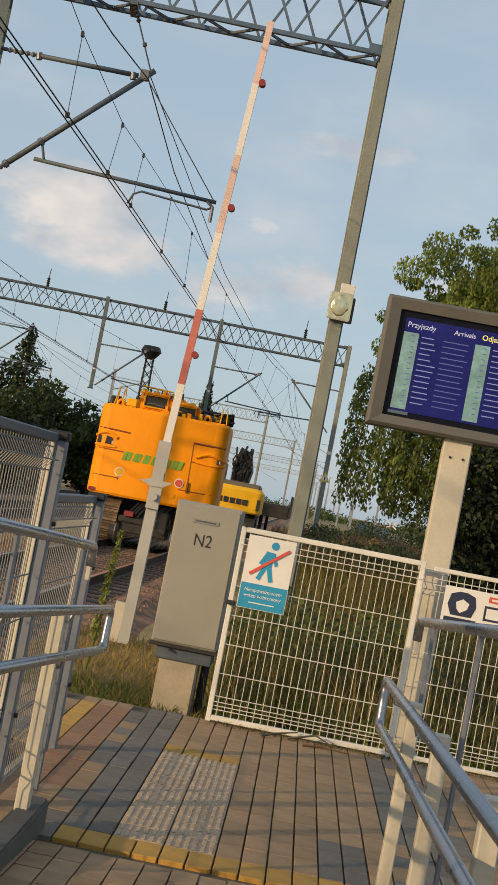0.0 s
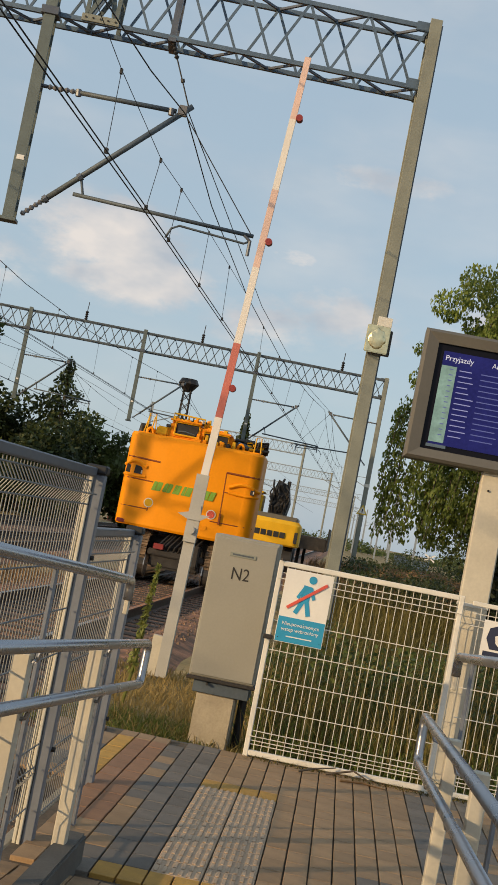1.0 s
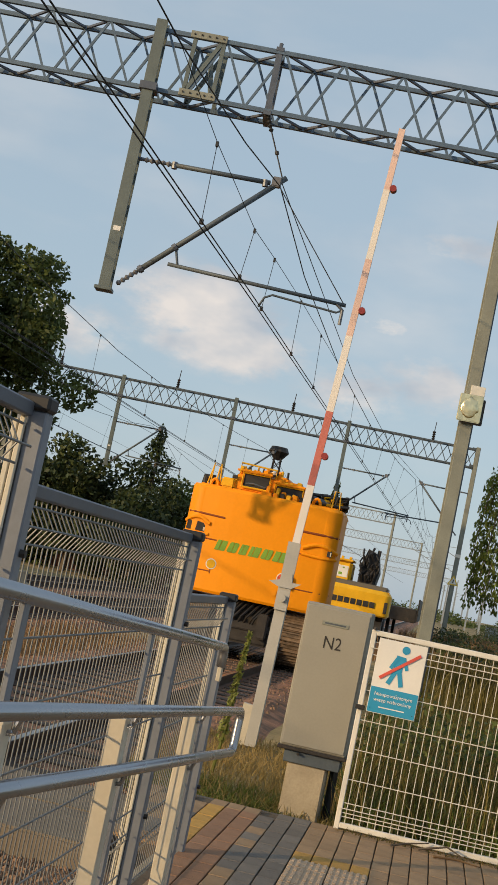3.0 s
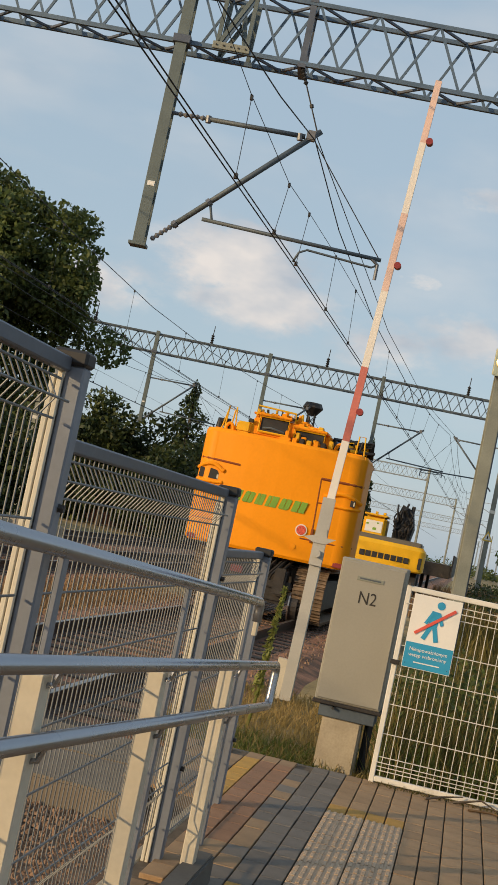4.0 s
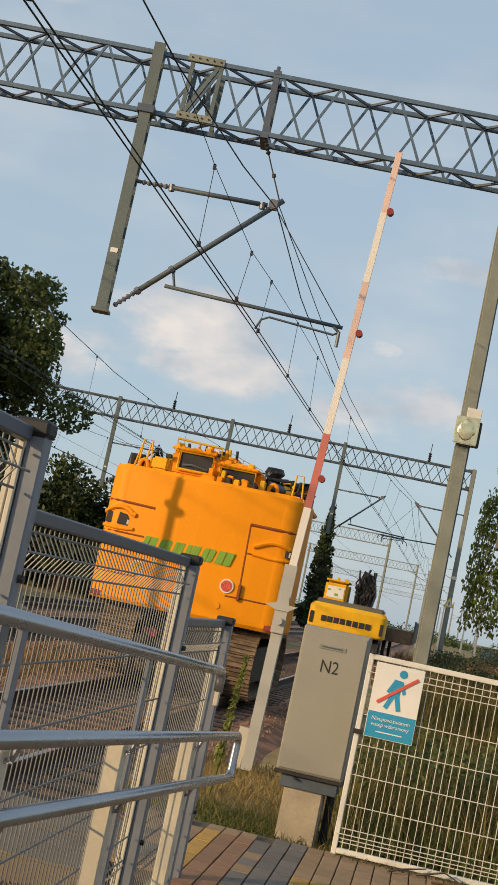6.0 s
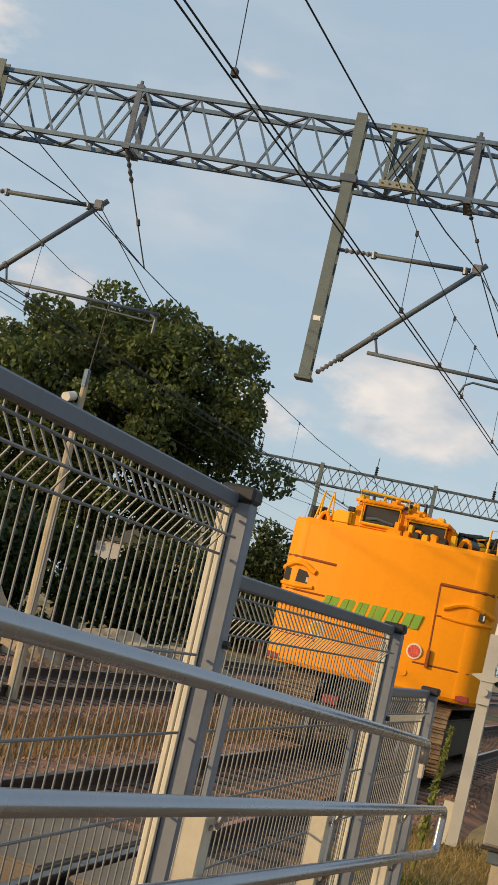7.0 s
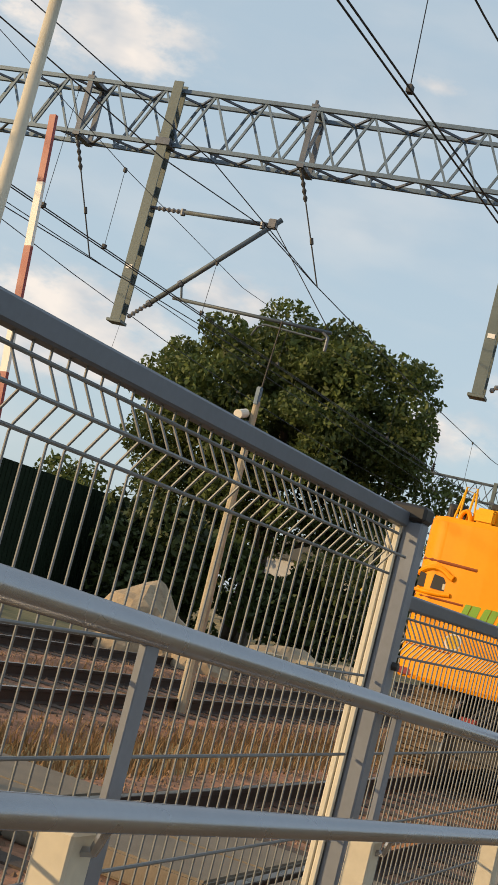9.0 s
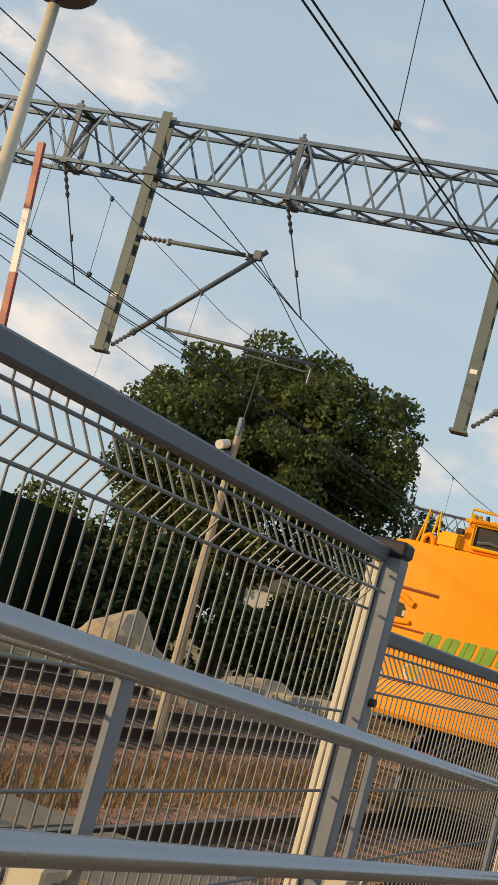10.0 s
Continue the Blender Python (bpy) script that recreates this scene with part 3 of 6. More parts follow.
def handrail(x, end_y, z_end, slope, side, posts, gap=0.2, slope_low=0.08):
    """A double handrail: two tubes joined by an upright at the end, on flat cream posts."""
    h = thing("handrail", None, "double steel tube handrail on flat cream posts beside the ramp", "handrail", "handrails of the ramp")
    y0 = -2.0
    zn = z_end + slope * (end_y - y0)
    A, E2, E1, A2 = (x, y0, zn), (x, end_y, z_end), (x, end_y - 0.03, z_end - gap), (x, y0, z_end - gap + slope_low * (end_y - y0))
    loop = [A] + bend(A, E2, E1, 0.045, 8) + bend(E2, E1, A2, 0.045, 8) + [A2]
    part("tube", T(loop, 0.0212, 14), M_TUBE, h, "satin steel tube, turned back at its end", True)
    for y in posts:
        z = z_end + slope * (end_y - y)
        g = max(-0.02, (5.0 - y) * 0.06) if y < 5 else -0.02
        po = part("post", B((x - side * 0.075 - 0.006, y - 0.012, g), (x - side * 0.075 + 0.05, y + 0.05, z - 0.03), 0.004), M_CREAM, h, "flat cream post")
        for dz in (0, gap - (slope_low - slope) * (end_y - y)):
            part("bracket", T([(x - side * 0.05, y + 0.02, z - dz - 0.06), (x - side * 0.01, y + 0.02, z - dz - 0.05), (x, y + 0.02, z - dz - 0.02)], 0.008, 6), M_TUBE, po)
        part("foot_plate", B((x - side * 0.075 - 0.05, y - 0.05, g - 0.005), (x - side * 0.075 + 0.09, y + 0.09, g + 0.008), 0.003), M_CREAM, po)
    return h


def guard_rail(x, end_y, z_end, slope, posts, side):
    g = thing("guard_rail", None, "single steel tube guard rail on slanting grey flats", "guard rail", "guard rails of the ramp")
    y0 = -2.0
    A, E2 = (x, y0, z_end + slope * (end_y - y0)), (x, end_y, z_end)
    D = (x, end_y + 0.0, z_end - 0.10)
    part("tube", T([A] + bend(A, E2, D, 0.05) + [D], 0.0235, 14), M_TUBE, g, "satin steel tube", True)
    for y in posts:
        z = z_end + slope * (end_y - y)
        b = max(-0.02, (5.0 - y) * 0.06) if y < 5 else -0.02
        po = part("post", B((x - 0.007, y - 0.022, b), (x + 0.007, y + 0.022, z - 0.02), 0.002), M_POST_GREY, g, "grey flat post")
        part("foot_plate", B((x - 0.06, y - 0.05, b - 0.005), (x + 0.06, y + 0.07, b + 0.008), 0.003), M_POST_GREY, po)
    part("end_plate", B((x - 0.012, end_y - 0.02, z_end - 0.17), (x + 0.012, end_y + 0.02, z_end - 0.09), 0.004), M_CREAM, g)
    return g


handrail(-0.42, 6.13, 0.862, 0.072, 1, (-0.3, 1.0, 2.3, 3.58, 4.95))
handrail(0.95, 5.75, 0.825, 0.039, -1, (0.3, 1.6, 2.9, 4.15, 5.2), 0.205, 0.047)
guard_rail(-0.56, 6.1, 1.152, 0.063, (-0.1, 1.28, 2.63, 4.25, 5.8), 1)
guard_rail(1.12, 6.45, 1.075, 0.071, (1.0, 2.6, 4.2, 5.75), -1)

# ---- fence across the end of the path ----


def cross_fence(x0, x1, y, ztop, gate):
    f = thing("wire_gate" if gate else "wire_fence_panel", pose(x0, y, 0), "cream welded wire panel in a square tube frame" if gate else "cream welded wire fence panel", "fence", "wire panels across the path's end")
    W = x1 - x0
    fr = 0.035
    if gate:
        part("frame_post", B((0, -0.02, 0), (fr, 0.02, ztop), 0.004), M_WHITE, f)
        part("frame_post", B((W - fr, -0.02, 0), (W, 0.02, ztop), 0.004), M_WHITE, f)
        part("frame_rail", B((fr, -0.02, ztop - fr), (W - fr, 0.02, ztop), 0.004), M_WHITE, f)
        part("frame_rail", B((fr, -0.02, 0.01), (W - fr, 0.02, 0.01 + fr), 0.004), M_WHITE, f)
        part("latch", B((-0.012, -0.05, 0.80), (0.05, -0.022, 0.83), 0.004), M_DARK, f)
        part("hinge_pin", T([(0.02, -0.03, ztop), (0.02, -0.03, ztop + 0.015)], 0.012, 8), M_DARK, f)
    else:
        part("frame_rail", B((0, -0.018, ztop - 0.03), (W, 0.018, ztop), 0.004), M_WHITE, f)
        part("frame_rail", B((0, -0.018, 0.01), (W, 0.018, 0.04), 0.004), M_WHITE, f)
    me = bpy.data.meshes.new("vertical_wire")
    bm = T([(0, 0, 0.04), (0, 0, 0.11), (0, -0.02, 0.14), (0, 0, 0.17), (0, 0, ztop - 0.16), (0, -0.022, ztop - 0.12), (0, 0, ztop - 0.08), (0, 0, ztop - 0.03)], 0.0026, 5)
    bm.to_mesh(me); bm.free(); me.materials.append(M_WHITE)
    n = int((W - 2 * fr) / 0.0508)
    for i in range(n):
        part_share("vertical_wire", me, f, pose(fr + 0.03 + i * 0.0508, 0, 0))
    zs = [0.085, 0.11, 0.14, 0.175] + [0.33 + 0.2 * k for k in range(4)] + [ztop - 0.165, ztop - 0.12, ztop - 0.08]
    for z in zs:
        dy = -0.022 if z in (0.14,) or abs(z - ztop + 0.12) < 0.001 else 0
        part("horizontal_wire", T([(0.01, dy - 0.005, z), (W - 0.01, dy - 0.005, z)], 0.0032, 5), M_WHITE, f)
    return f


cross_fence(0.03, 1.30, 8.65, 1.335, True)
cross_fence(1.36, 3.9, 8.67, 1.315, False)
cross_fence(3.95, 6.5, 8.67, 1.315, False)


def sign_no_walking():
    s = thing("prohibition_sign", pose(0.092, 8.615, 0.797), "white and blue pictogram sign wired to the gate", "sign")
    part("plate", B((0, 0, 0), (0.325, 0.003, 0.495), 0.001), M_WHITE_S, s, "white sign plate")
    part("blue_field", B((0.004, -0.0015, 0.004), (0.321, 0.0, 0.172)), M_BLUE_S, s)
    # plain walking shape of a few rounded bars
    bm = bmesh.new()
    for n, (a, b, w) in enumerate((((0.165, 0.40), (0.155, 0.30), 0.06), ((0.15, 0.31), (0.105, 0.205), 0.030), ((0.165, 0.31), (0.195, 0.20), 0.030), ((0.145, 0.39), (0.105, 0.31), 0.022), ((0.185, 0.39), (0.215, 0.315), 0.022))):
        bar(bm, (a[0], -0.0015 - 0.0006 * n, a[1]), (b[0], -0.0015 - 0.0006 * n, b[1]), w, 0.002, up=(0, 1, 0))
    bmesh.ops.create_circle(bm, cap_ends=True, segments=16, radius=0.027, matrix=Matrix.Translation((0.188, -0.003, 0.445)) @ pose(0, 0, 0, 90))
    part("blue_pictogram", bm, M_BLUE_S, s, "plain blue walking figure shape")
    bm = bmesh.new()
    bar(bm, (0.045, -0.007, 0.235), (0.29, -0.007, 0.43), 0.020, 0.003, up=(0, 1, 0))
    part("red_stroke", bm, M_RED_S, s)
    text_part("wording", "Nieupowaznionym", 0.034, pose(0.032, -0.0025, 0.118) @ FACE, M_WHITE_S, s, 0.0008)
    text_part("wording", "wstep wzbroniony", 0.034, pose(0.034, -0.0025, 0.080) @ FACE, M_WHITE_S, s, 0.0008)
    part("letter_dot", B((0.176, -0.0033, 0.139), (0.180, -0.0015, 0.143)), M_WHITE_S, s)
    part("letter_tail", B((0.092, -0.0033, 0.0745), (0.0955, -0.0015, 0.081)), M_WHITE_S, s)
    part("text_bar", B((0.075, -0.003, 0.040), (0.25, -0.0015, 0.047)), M_WHITE_S, s)
    for x in (0.02, 0.305):
        part("tie", T([(x, -0.004, 0.03), (x, 0.05, 0.03)], 0.003, 5), M_DARK, s)
    return s


sign_no_walking()


def sign_guard():
    s = thing("security_sign", pose(1.455, 8.635, 0.92), "white company sign with navy shield and red strip", "sign")
    part("plate", B((0, 0, 0), (0.62, 0.003, 0.29), 0.001), M_WHITE_S, s)
    bm = bmesh.new()
    prism(bm, [(0.045, 0.24), (0.10, 0.262), (0.155, 0.262), (0.21, 0.24), (0.225, 0.17), (0.20, 0.10), (0.06, 0.10), (0.03, 0.17)], -0.002, 0.0)
    part("shield", bm, M_NAVY_S, s)
    bm = bmesh.new()
    prism(bm, [(0.085, 0.19), (0.13, 0.215), (0.175, 0.19), (0.165, 0.15), (0.12, 0.12), (0.095, 0.145)], -0.0035, -0.002)
    part("shield_emblem", bm, M_WHITE_S, s)
    part("text_bar", B((0.02, -0.002, 0.045), (0.235, 0, 0.085)), M_NAVY_S, s)
    part("red_strip", B((0.30, -0.002, 0.225), (0.60, 0, 0.265)), M_RED_S, s)
    part("text_bar", B((0.32, -0.0035, 0.238), (0.58, -0.002, 0.252)), M_WHITE_S, s)
    part("dark_panel", B((0.28, -0.002, 0.10), (0.60, 0, 0.20)), M_NAVY_S, s)
    part("text_bar", B((0.295, -0.0035, 0.115), (0.585, -0.002, 0.185)), M_WHITE_S, s)
    part("text_bar", B((0.44, -0.002, 0.05), (0.60, 0, 0.085)), M_NAVY_S, s)
    return s


sign_guard()


def display():
    d = thing("arrivals_display", pose(1.378, 8.86, -0.103), "large grey-cased arrivals screen on a cream steel post", "information display")
    d.scale = (1.044, 1.044, 1.044)
    part("post", B((-0.095, -0.06, -0.05), (0.095, 0.06, 2.22), 0.008), M_CREAM, d, "cream square steel post")
    part("collar", B((-0.10, -0.065, 1.31), (0.10, 0.065, 1.335), 0.004), M_WHITE, d)
    part("base_plate", B((-0.15, -0.12, -0.02), (0.15, 0.12, 0.012), 0.004), M_CREAM, d)
    for s in (-1, 1):
        part("gusset", PR([(s * 0.095, 0.01), (s * 0.20, 0.01), (s * 0.095, 0.14)], -0.005, 0.005), M_WHITE, d)
    for x in (-0.04, 0.045):
        part("bolt", T([(x, -0.058, 2.08), (x, -0.07, 2.08)], 0.008, 8), M_DARK, d)
    x0, x1, z0, z1 = -0.63, 1.30, 2.20, 3.065
    yf = -0.12
    bm = bmesh.new()
    # casing ring with a sloping inner lip
    o = [(x0, z0), (x1, z0), (x1, z1), (x0, z1)]
    i1 = [(x0 + 0.095, z0 + 0.075), (x1 - 0.095, z0 + 0.075), (x1 - 0.095, z1 - 0.085), (x0 + 0.095, z1 - 0.085)]
    A = [bm.verts.new((x, yf, z)) for x, z in o]
    Bv = [bm.verts.new((x + (0.02 if x < 0 else -0.02), yf - 0.02, z + (0.02 if z < 2.5 else -0.02))) for x, z in o]
    C = [bm.verts.new((x, yf - 0.005, z)) for x, z in i1]
    Dd = [bm.verts.new((x, yf + 0.03, z)) for x, z in i1]
    K = [bm.verts.new((x, yf + 0.2, z)) for x, z in o]
    for P_, Q_ in ((A, Bv), (Bv, C), (C, Dd), (K, A)):
        for k in range(4):
            bm.faces.new((P_[k], P_[(k + 1) % 4], Q_[(k + 1) % 4], Q_[k]))
    bm.faces.new(K[::-1])
    bmesh.ops.recalc_face_normals(bm, faces=bm.faces)
    c = part("casing", bm, M_FRAME, d, "brown-grey metal casing")
    part("glass", B((x0 + 0.095, yf + 0.02, z0 + 0.075), (x1 - 0.095, yf + 0.03, z1 - 0.085)), M_GLASS_D, c, "dark glass front")
    ys = yf + 0.014
    sx0, sz0, sx1, sz1 = x0 + 0.14, z0 + 0.115, x1 - 0.14, z1 - 0.13
    scr = part("screen", B((sx0, ys, sz0), (sx1, ys + 0.006, sz1)), M_SCREEN, d, "lit blue timetable screen")
    yt = ys - 0.001
    text_part("heading", "Przyjazdy", 0.050, pose(sx0 + 0.015, yt, sz1 - 0.06) @ FACE, M_SCREEN_T, scr, 0.0008)
    text_part("heading", "Arrivals", 0.046, pose(sx0 + 0.325, yt, sz1 - 0.06) @ FACE, M_SCREEN_T, scr, 0.0008)
    text_part("heading", "Odjazdy", 0.050, pose(sx0 + 0.51, yt, sz1 - 0.06) @ FACE, M_SCREEN_Y, scr, 0.0008)
    for cx in (sx0 + 0.0, sx0 + 0.475, sx0 + 0.95):
        part("time_column", B((cx, yt - 0.001, sz0 + 0.015), (cx + 0.10, yt, sz1 - 0.095)), M_SCREEN_G, scr, "pale green column of times")
        rr = random.Random(3)
        for k in range(13):
            z = sz1 - 0.115 - k * 0.0365
            part("text_bar", B((cx + 0.12, yt - 0.001, z - 0.003), (cx + 0.12 + rr.uniform(0.07, 0.12), yt, z + 0.003)), M_SCREEN_B, scr)
            if k % 1 == 0:
                part("text_bar", B((cx + 0.265, yt - 0.001, z - 0.003), (cx + 0.265 + rr.uniform(0.15, 0.18), yt, z + 0.003)), M_SCREEN_F, scr)
            part("text_bar", B((cx + 0.055, yt - 0.002, z - 0.003), (cx + 0.08, yt - 0.0005, z + 0.003)), M_SCREEN_F, scr)
    part("maker_mark", B((x0 + 0.13, yf + 0.012, z0 + 0.095), (x0 + 0.26, yf + 0.019, z0 + 0.115)), M_GALV, d, "small pale mark")
    return d


display()


def cabinet():
    c = thing("control_cabinet", pose(-0.235, 9.05, -0.027), "grey steel crossing control cabinet on a concrete pedestal", "cabinet")
    part("body", B((-0.235, -0.02, 0.44), (0.235, 0.36, 1.455), 0.008), M_CAB, c, "grey painted steel body")
    d = part("door", B((-0.222, -0.032, 0.455), (0.222, -0.022, 1.435), 0.004), M_CAB, c)
    part("name_strip", B((-0.105, -0.038, 1.315), (0.085, -0.033, 1.345), 0.002), M_POLE, d, "embossed pale strip")
    part("text_bar", B((-0.085, -0.0395, 1.325), (0.065, -0.0385, 1.336)), M_GALV_D, d)
    text_part("marking", "N2", 0.125, pose(-0.075, -0.0335, 1.155) @ FACE @ Matrix.Diagonal((0.85, 1, 1, 1)), M_DARK, d, 0.0008, "black stencilled marking")
    part("sill", B((-0.245, -0.04, 0.415), (0.245, 0.37, 0.44), 0.004), M_DARK, c, "dark bottom frame")
    part("bottom_plate", B((-0.19, -0.01, 0.33), (0.21, 0.33, 0.414), 0.004), M_GALV_D, c)
    part("bolt", T([(-0.09, -0.02, 0.40), (-0.09, -0.05, 0.40)], 0.01, 8), M_DARK, c)
    bm = bmesh.new()
    a = box(bm, (-0.155, 0.0, -0.16), (0.125, 0.28, 0.335), 0.012)
    part("pedestal", bm, M_CONC, c, "stained concrete pedestal")
    part("conduit", T([(0.17, 0.2, -0.15), (0.17, 0.2, 0.35)], 0.03, 8), M_BLACK, c)
    return c


cabinet()


def barrier(px, py, zbase, neck, tip, bands, lamps=True):
    """A raised crossing barrier; neck and tip as x, z from its base."""
    b = thing("barrier", pose(px, py, zbase), "raised red and white level crossing barrier arm on a grey post", "barrier", "crossing barriers")
    nx, nz = neck
    tx, tz = tip
    bm = bmesh.new()
    bar(bm, (0, 0, 0), (nx * 0.8, 0, nz * 0.8), 0.105, 0.10, up=(0, 1, 0))
    part("post", bm, M_LGREY, b, "pale cream-grey steel post")
    bm = bmesh.new()
    bar(bm, (-0.11, 0, 0), (-0.085, 0, 0.38), 0.10, 0.08, up=(0, 1, 0))
    part("foot_box", bm, M_CREAM, b)
    bm = bmesh.new()
    bar(bm, (nx * 0.72, -0.07, nz * 0.72), (nx * 1.08, -0.07, nz * 1.08), 0.12, 0.03, up=(0, 1, 0))
    part("arm_clamp", bm, M_LGREY, b, "grey clamp plate")
    cx, cz = nx * 0.86, nz * 0.86
    part("wing_plate", PR([(cx - 0.16, cz + 0.0), (cx - 0.06, cz - 0.04), (cx + 0.06, cz - 0.04), (cx + 0.15, cz + 0.02), (cx + 0.06, cz + 0.02), (cx + 0.05, cz + 0.10), (cx - 0.05, cz + 0.10), (cx - 0.06, cz + 0.03)], -0.10, -0.09), M_LGREY, b)
    part("pivot_bolt", T([(cx, -0.10, cz - 0.14), (cx, -0.13, cz - 0.14)], 0.035, 10), M_LGREY, b)
    for t0, t1, m, lab in bands:
        bm = bmesh.new()
        w0, w1 = 0.074 - 0.014 * t0, 0.074 - 0.014 * t1
        p0 = Vector((nx + (tx - nx) * t0, 0, nz + (tz - nz) * t0))
        p1 = Vector((nx + (tx - nx) * t1, 0, nz + (tz - nz) * t1))
        bar(bm, p0, p1, (w0 + w1) / 2, 0.04, up=(0, 1, 0))
        part("band", bm, m, b, lab)
    if lamps:
        for t in (0.234, 0.571, 0.859):
            x, z = nx + (tx - nx) * t + 0.06, nz + (tz - nz) * t
            part("warning_lamp", T([(x, -0.04, z), (x, 0.04, z)], 0.034, 12), M_ARM_R2, b, "small red lamp")
    return b


WH, RD = (M_ARM_W, "white band"), (M_ARM_R, "red band")
barrier(-1.035, 12.3, -0.05, (0.035, 1.81), (0.25, 6.13),
        ((0, 0.165, *WH), (0.165, 0.335, *RD), (0.335, 0.51, *WH), (0.51, 0.69, M_ARM_F, "washed-out red band"), (0.69, 0.855, *WH), (0.855, 1.0, M_ARM_F, "washed-out red band")))
RD2 = (M_ARM_R2, "red band")
barrier(-5.9, 8.45, -0.1, (-0.096, 1.3), (-0.471, 5.1),
        ((0, 0.2, *WH), (0.2, 0.42, *RD2), (0.42, 0.54, *WH), (0.54, 0.70, *RD2), (0.70, 0.845, *WH), (0.845, 1.0, *RD2)), False)

# ---- overhead line ----
BEAM = pose(-3.42, 18.75, 0, 0, 0, 6.4)  # front face of the near beam, which stands slightly askew
FAR_BEAM = pose(-10.0, 61.9, 0, 0, 0, 6.4)


def gantry(place, x0, x1, zb, zt, masts, depth=0.5, poles=True, tone=None, sign=False, far=False, pitch=0.45):
    g = thing("catenary_gantry", place @ pose(0, depth / 2, 0), "grey lattice portal gantry with hanging masts over the tracks", "gantry", "portal gantries over the tracks")
    m = tone or M_GALV
    hd = depth / 2
    for dy in (-hd, hd):
        for z in (zb, zt):
            bm = bmesh.new()
            bar(bm, (x0, dy, z), (x1, dy, z), 0.065)
            part("chord", bm, m, g, "long angle-steel chord")
    n = max(4, round((x1 - x0) / pitch))
    n += n % 2
    lace, flat = [], []
    for dy in (-hd, hd):
        for k in range(n):
            xa, xb = x0 + (x1 - x0) * k / n, x0 + (x1 - x0) * (k + 1) / n
            za, zc = (zb, zt) if (k + (dy > 0)) % 2 else (zt, zb)
            lace.append(((xa, dy, za), (xb, dy, zc), 0.036))
    for z in (zb, zt):
        for k in range(0, n, 2):
            xa, xm, xb = (x0 + (x1 - x0) * q / n for q in (k, k + 1, k + 2))
            flat += [((xa, -hd, z), (xm, hd, z), 0.035), ((xm, hd, z), (xb, -hd, z), 0.035)]
    for rows, nm, mm in ((lace, "lacing_bar", m), (flat, "flat_lacing_bar", M_CAP if tone is None else m)):
        if far:
            bm = bmesh.new()
            for q in rows:
                bar(bm, *q)
            tagged(part(nm, bm, mm, g), kind="stuff")
        else:
            for q in rows:
                bm = bmesh.new()
                bar(bm, *q)
                part(nm, bm, mm, g)
    for px in (x0, x1):
        bm = bmesh.new()
        py = -hd - 0.02
        for s in (-1, 1):
            box(bm, (px - 0.02, py + s * 0.13 - 0.012, -0.3), (px + 0.155, py + s * 0.13 + 0.012, zt + 0.09), 0.004)
        box(bm, (px + 0.05, py - 0.118, -0.3), (px + 0.075, py + 0.118, zt + 0.09))
        part("pole", bm, M_POLE, g, "tall channel-section steel pole")
        # dark strip set to the right draws the pole's shaded side
        part("pole_shade_strip", B((px + 0.158, py + 0.02, -0.3), (px + 0.19, py + 0.11, zt + 0.07)), M_CAP, g, "dark strip for the pole's shaded side")
        if sign:
            part("warning_triangle", PR([(px - 0.2, 2.9), (px + 0.32, 2.9), (px + 0.06, 3.38)], py - 0.17, py - 0.16), M_WARN, g, "yellow-edged warning triangle")
            part("warning_field", PR([(px - 0.11, 2.96), (px + 0.23, 2.96), (px + 0.06, 3.27)], py - 0.18, py - 0.172), M_WHITE_S, g, "pale field")
            part("warning_glyph", B((px + 0.035, py - 0.19, 3.0), (px + 0.085, py - 0.181, 3.17)), M_DARK, g)
            part("white_band", B((px - 0.04, py - 0.16, 4.2), (px + 0.19, py + 0.16, 4.35)), M_WHITE, g)
        part("knee_plate", B((px - 0.20, -hd - 0.05, zb - 0.04), (px + 0.02, -hd + 0.03, zb + 0.12), 0.01), m, g)
        part("knee_plate", B((px - 0.20, -hd - 0.05, zt - 0.08), (px + 0.02, -hd + 0.03, zt + 0.06), 0.01), m, g)
        part("cross_head", B((px - 0.02, -hd - 0.04, zt - 0.05), (px + 0.12, hd + 0.04, zt + 0.08), 0.01), m, g)
        part("cross_head", B((px - 0.02, -hd - 0.04, zb - 0.05), (px + 0.12, hd + 0.04, zb + 0.06), 0.01), m, g)
    for mx, mz in masts:
        bm = bmesh.new()
        for s in (-1, 1):
            box(bm, (mx - 0.085, -hd - 0.02 + s * 0.10 - 0.012, mz), (mx + 0.085, -hd - 0.02 + s * 0.10 + 0.012, zt + 0.12), 0.003)
        for k in range(int((zt - mz) / 0.5)):
            z = mz + 0.25 + k * 0.5
            box(bm, (mx - 0.06, -hd - 0.11, z - 0.09), (mx - 0.045, -hd + 0.07, z + 0.09))
        part("hanging_mast", bm, M_MAST, g, "twin-channel mast hung from the beam")
        part("mast_foot", B((mx - 0.14, -hd - 0.15, mz - 0.05), (mx + 0.12, -hd + 0.11, mz), 0.006), M_MAST, g)
        part("number_plate", B((mx - 0.05, -hd - 0.14, mz + 0.85), (mx + 0.06, -hd - 0.133, mz + 0.92)), M_WHITE_S, g, "small white plate")
        part("mast_clamp", B((mx - 0.13, -hd - 0.16, zb - 0.06), (mx + 0.13, -hd + 0.12, zb + 0.06), 0.006), M_CAP, g)
    return g


gantry(BEAM, -20.6, 3.70, 8.31, 9.24, ((-1.81, 5.21), (-7.76, 5.28), (-13.7, 5.3)))
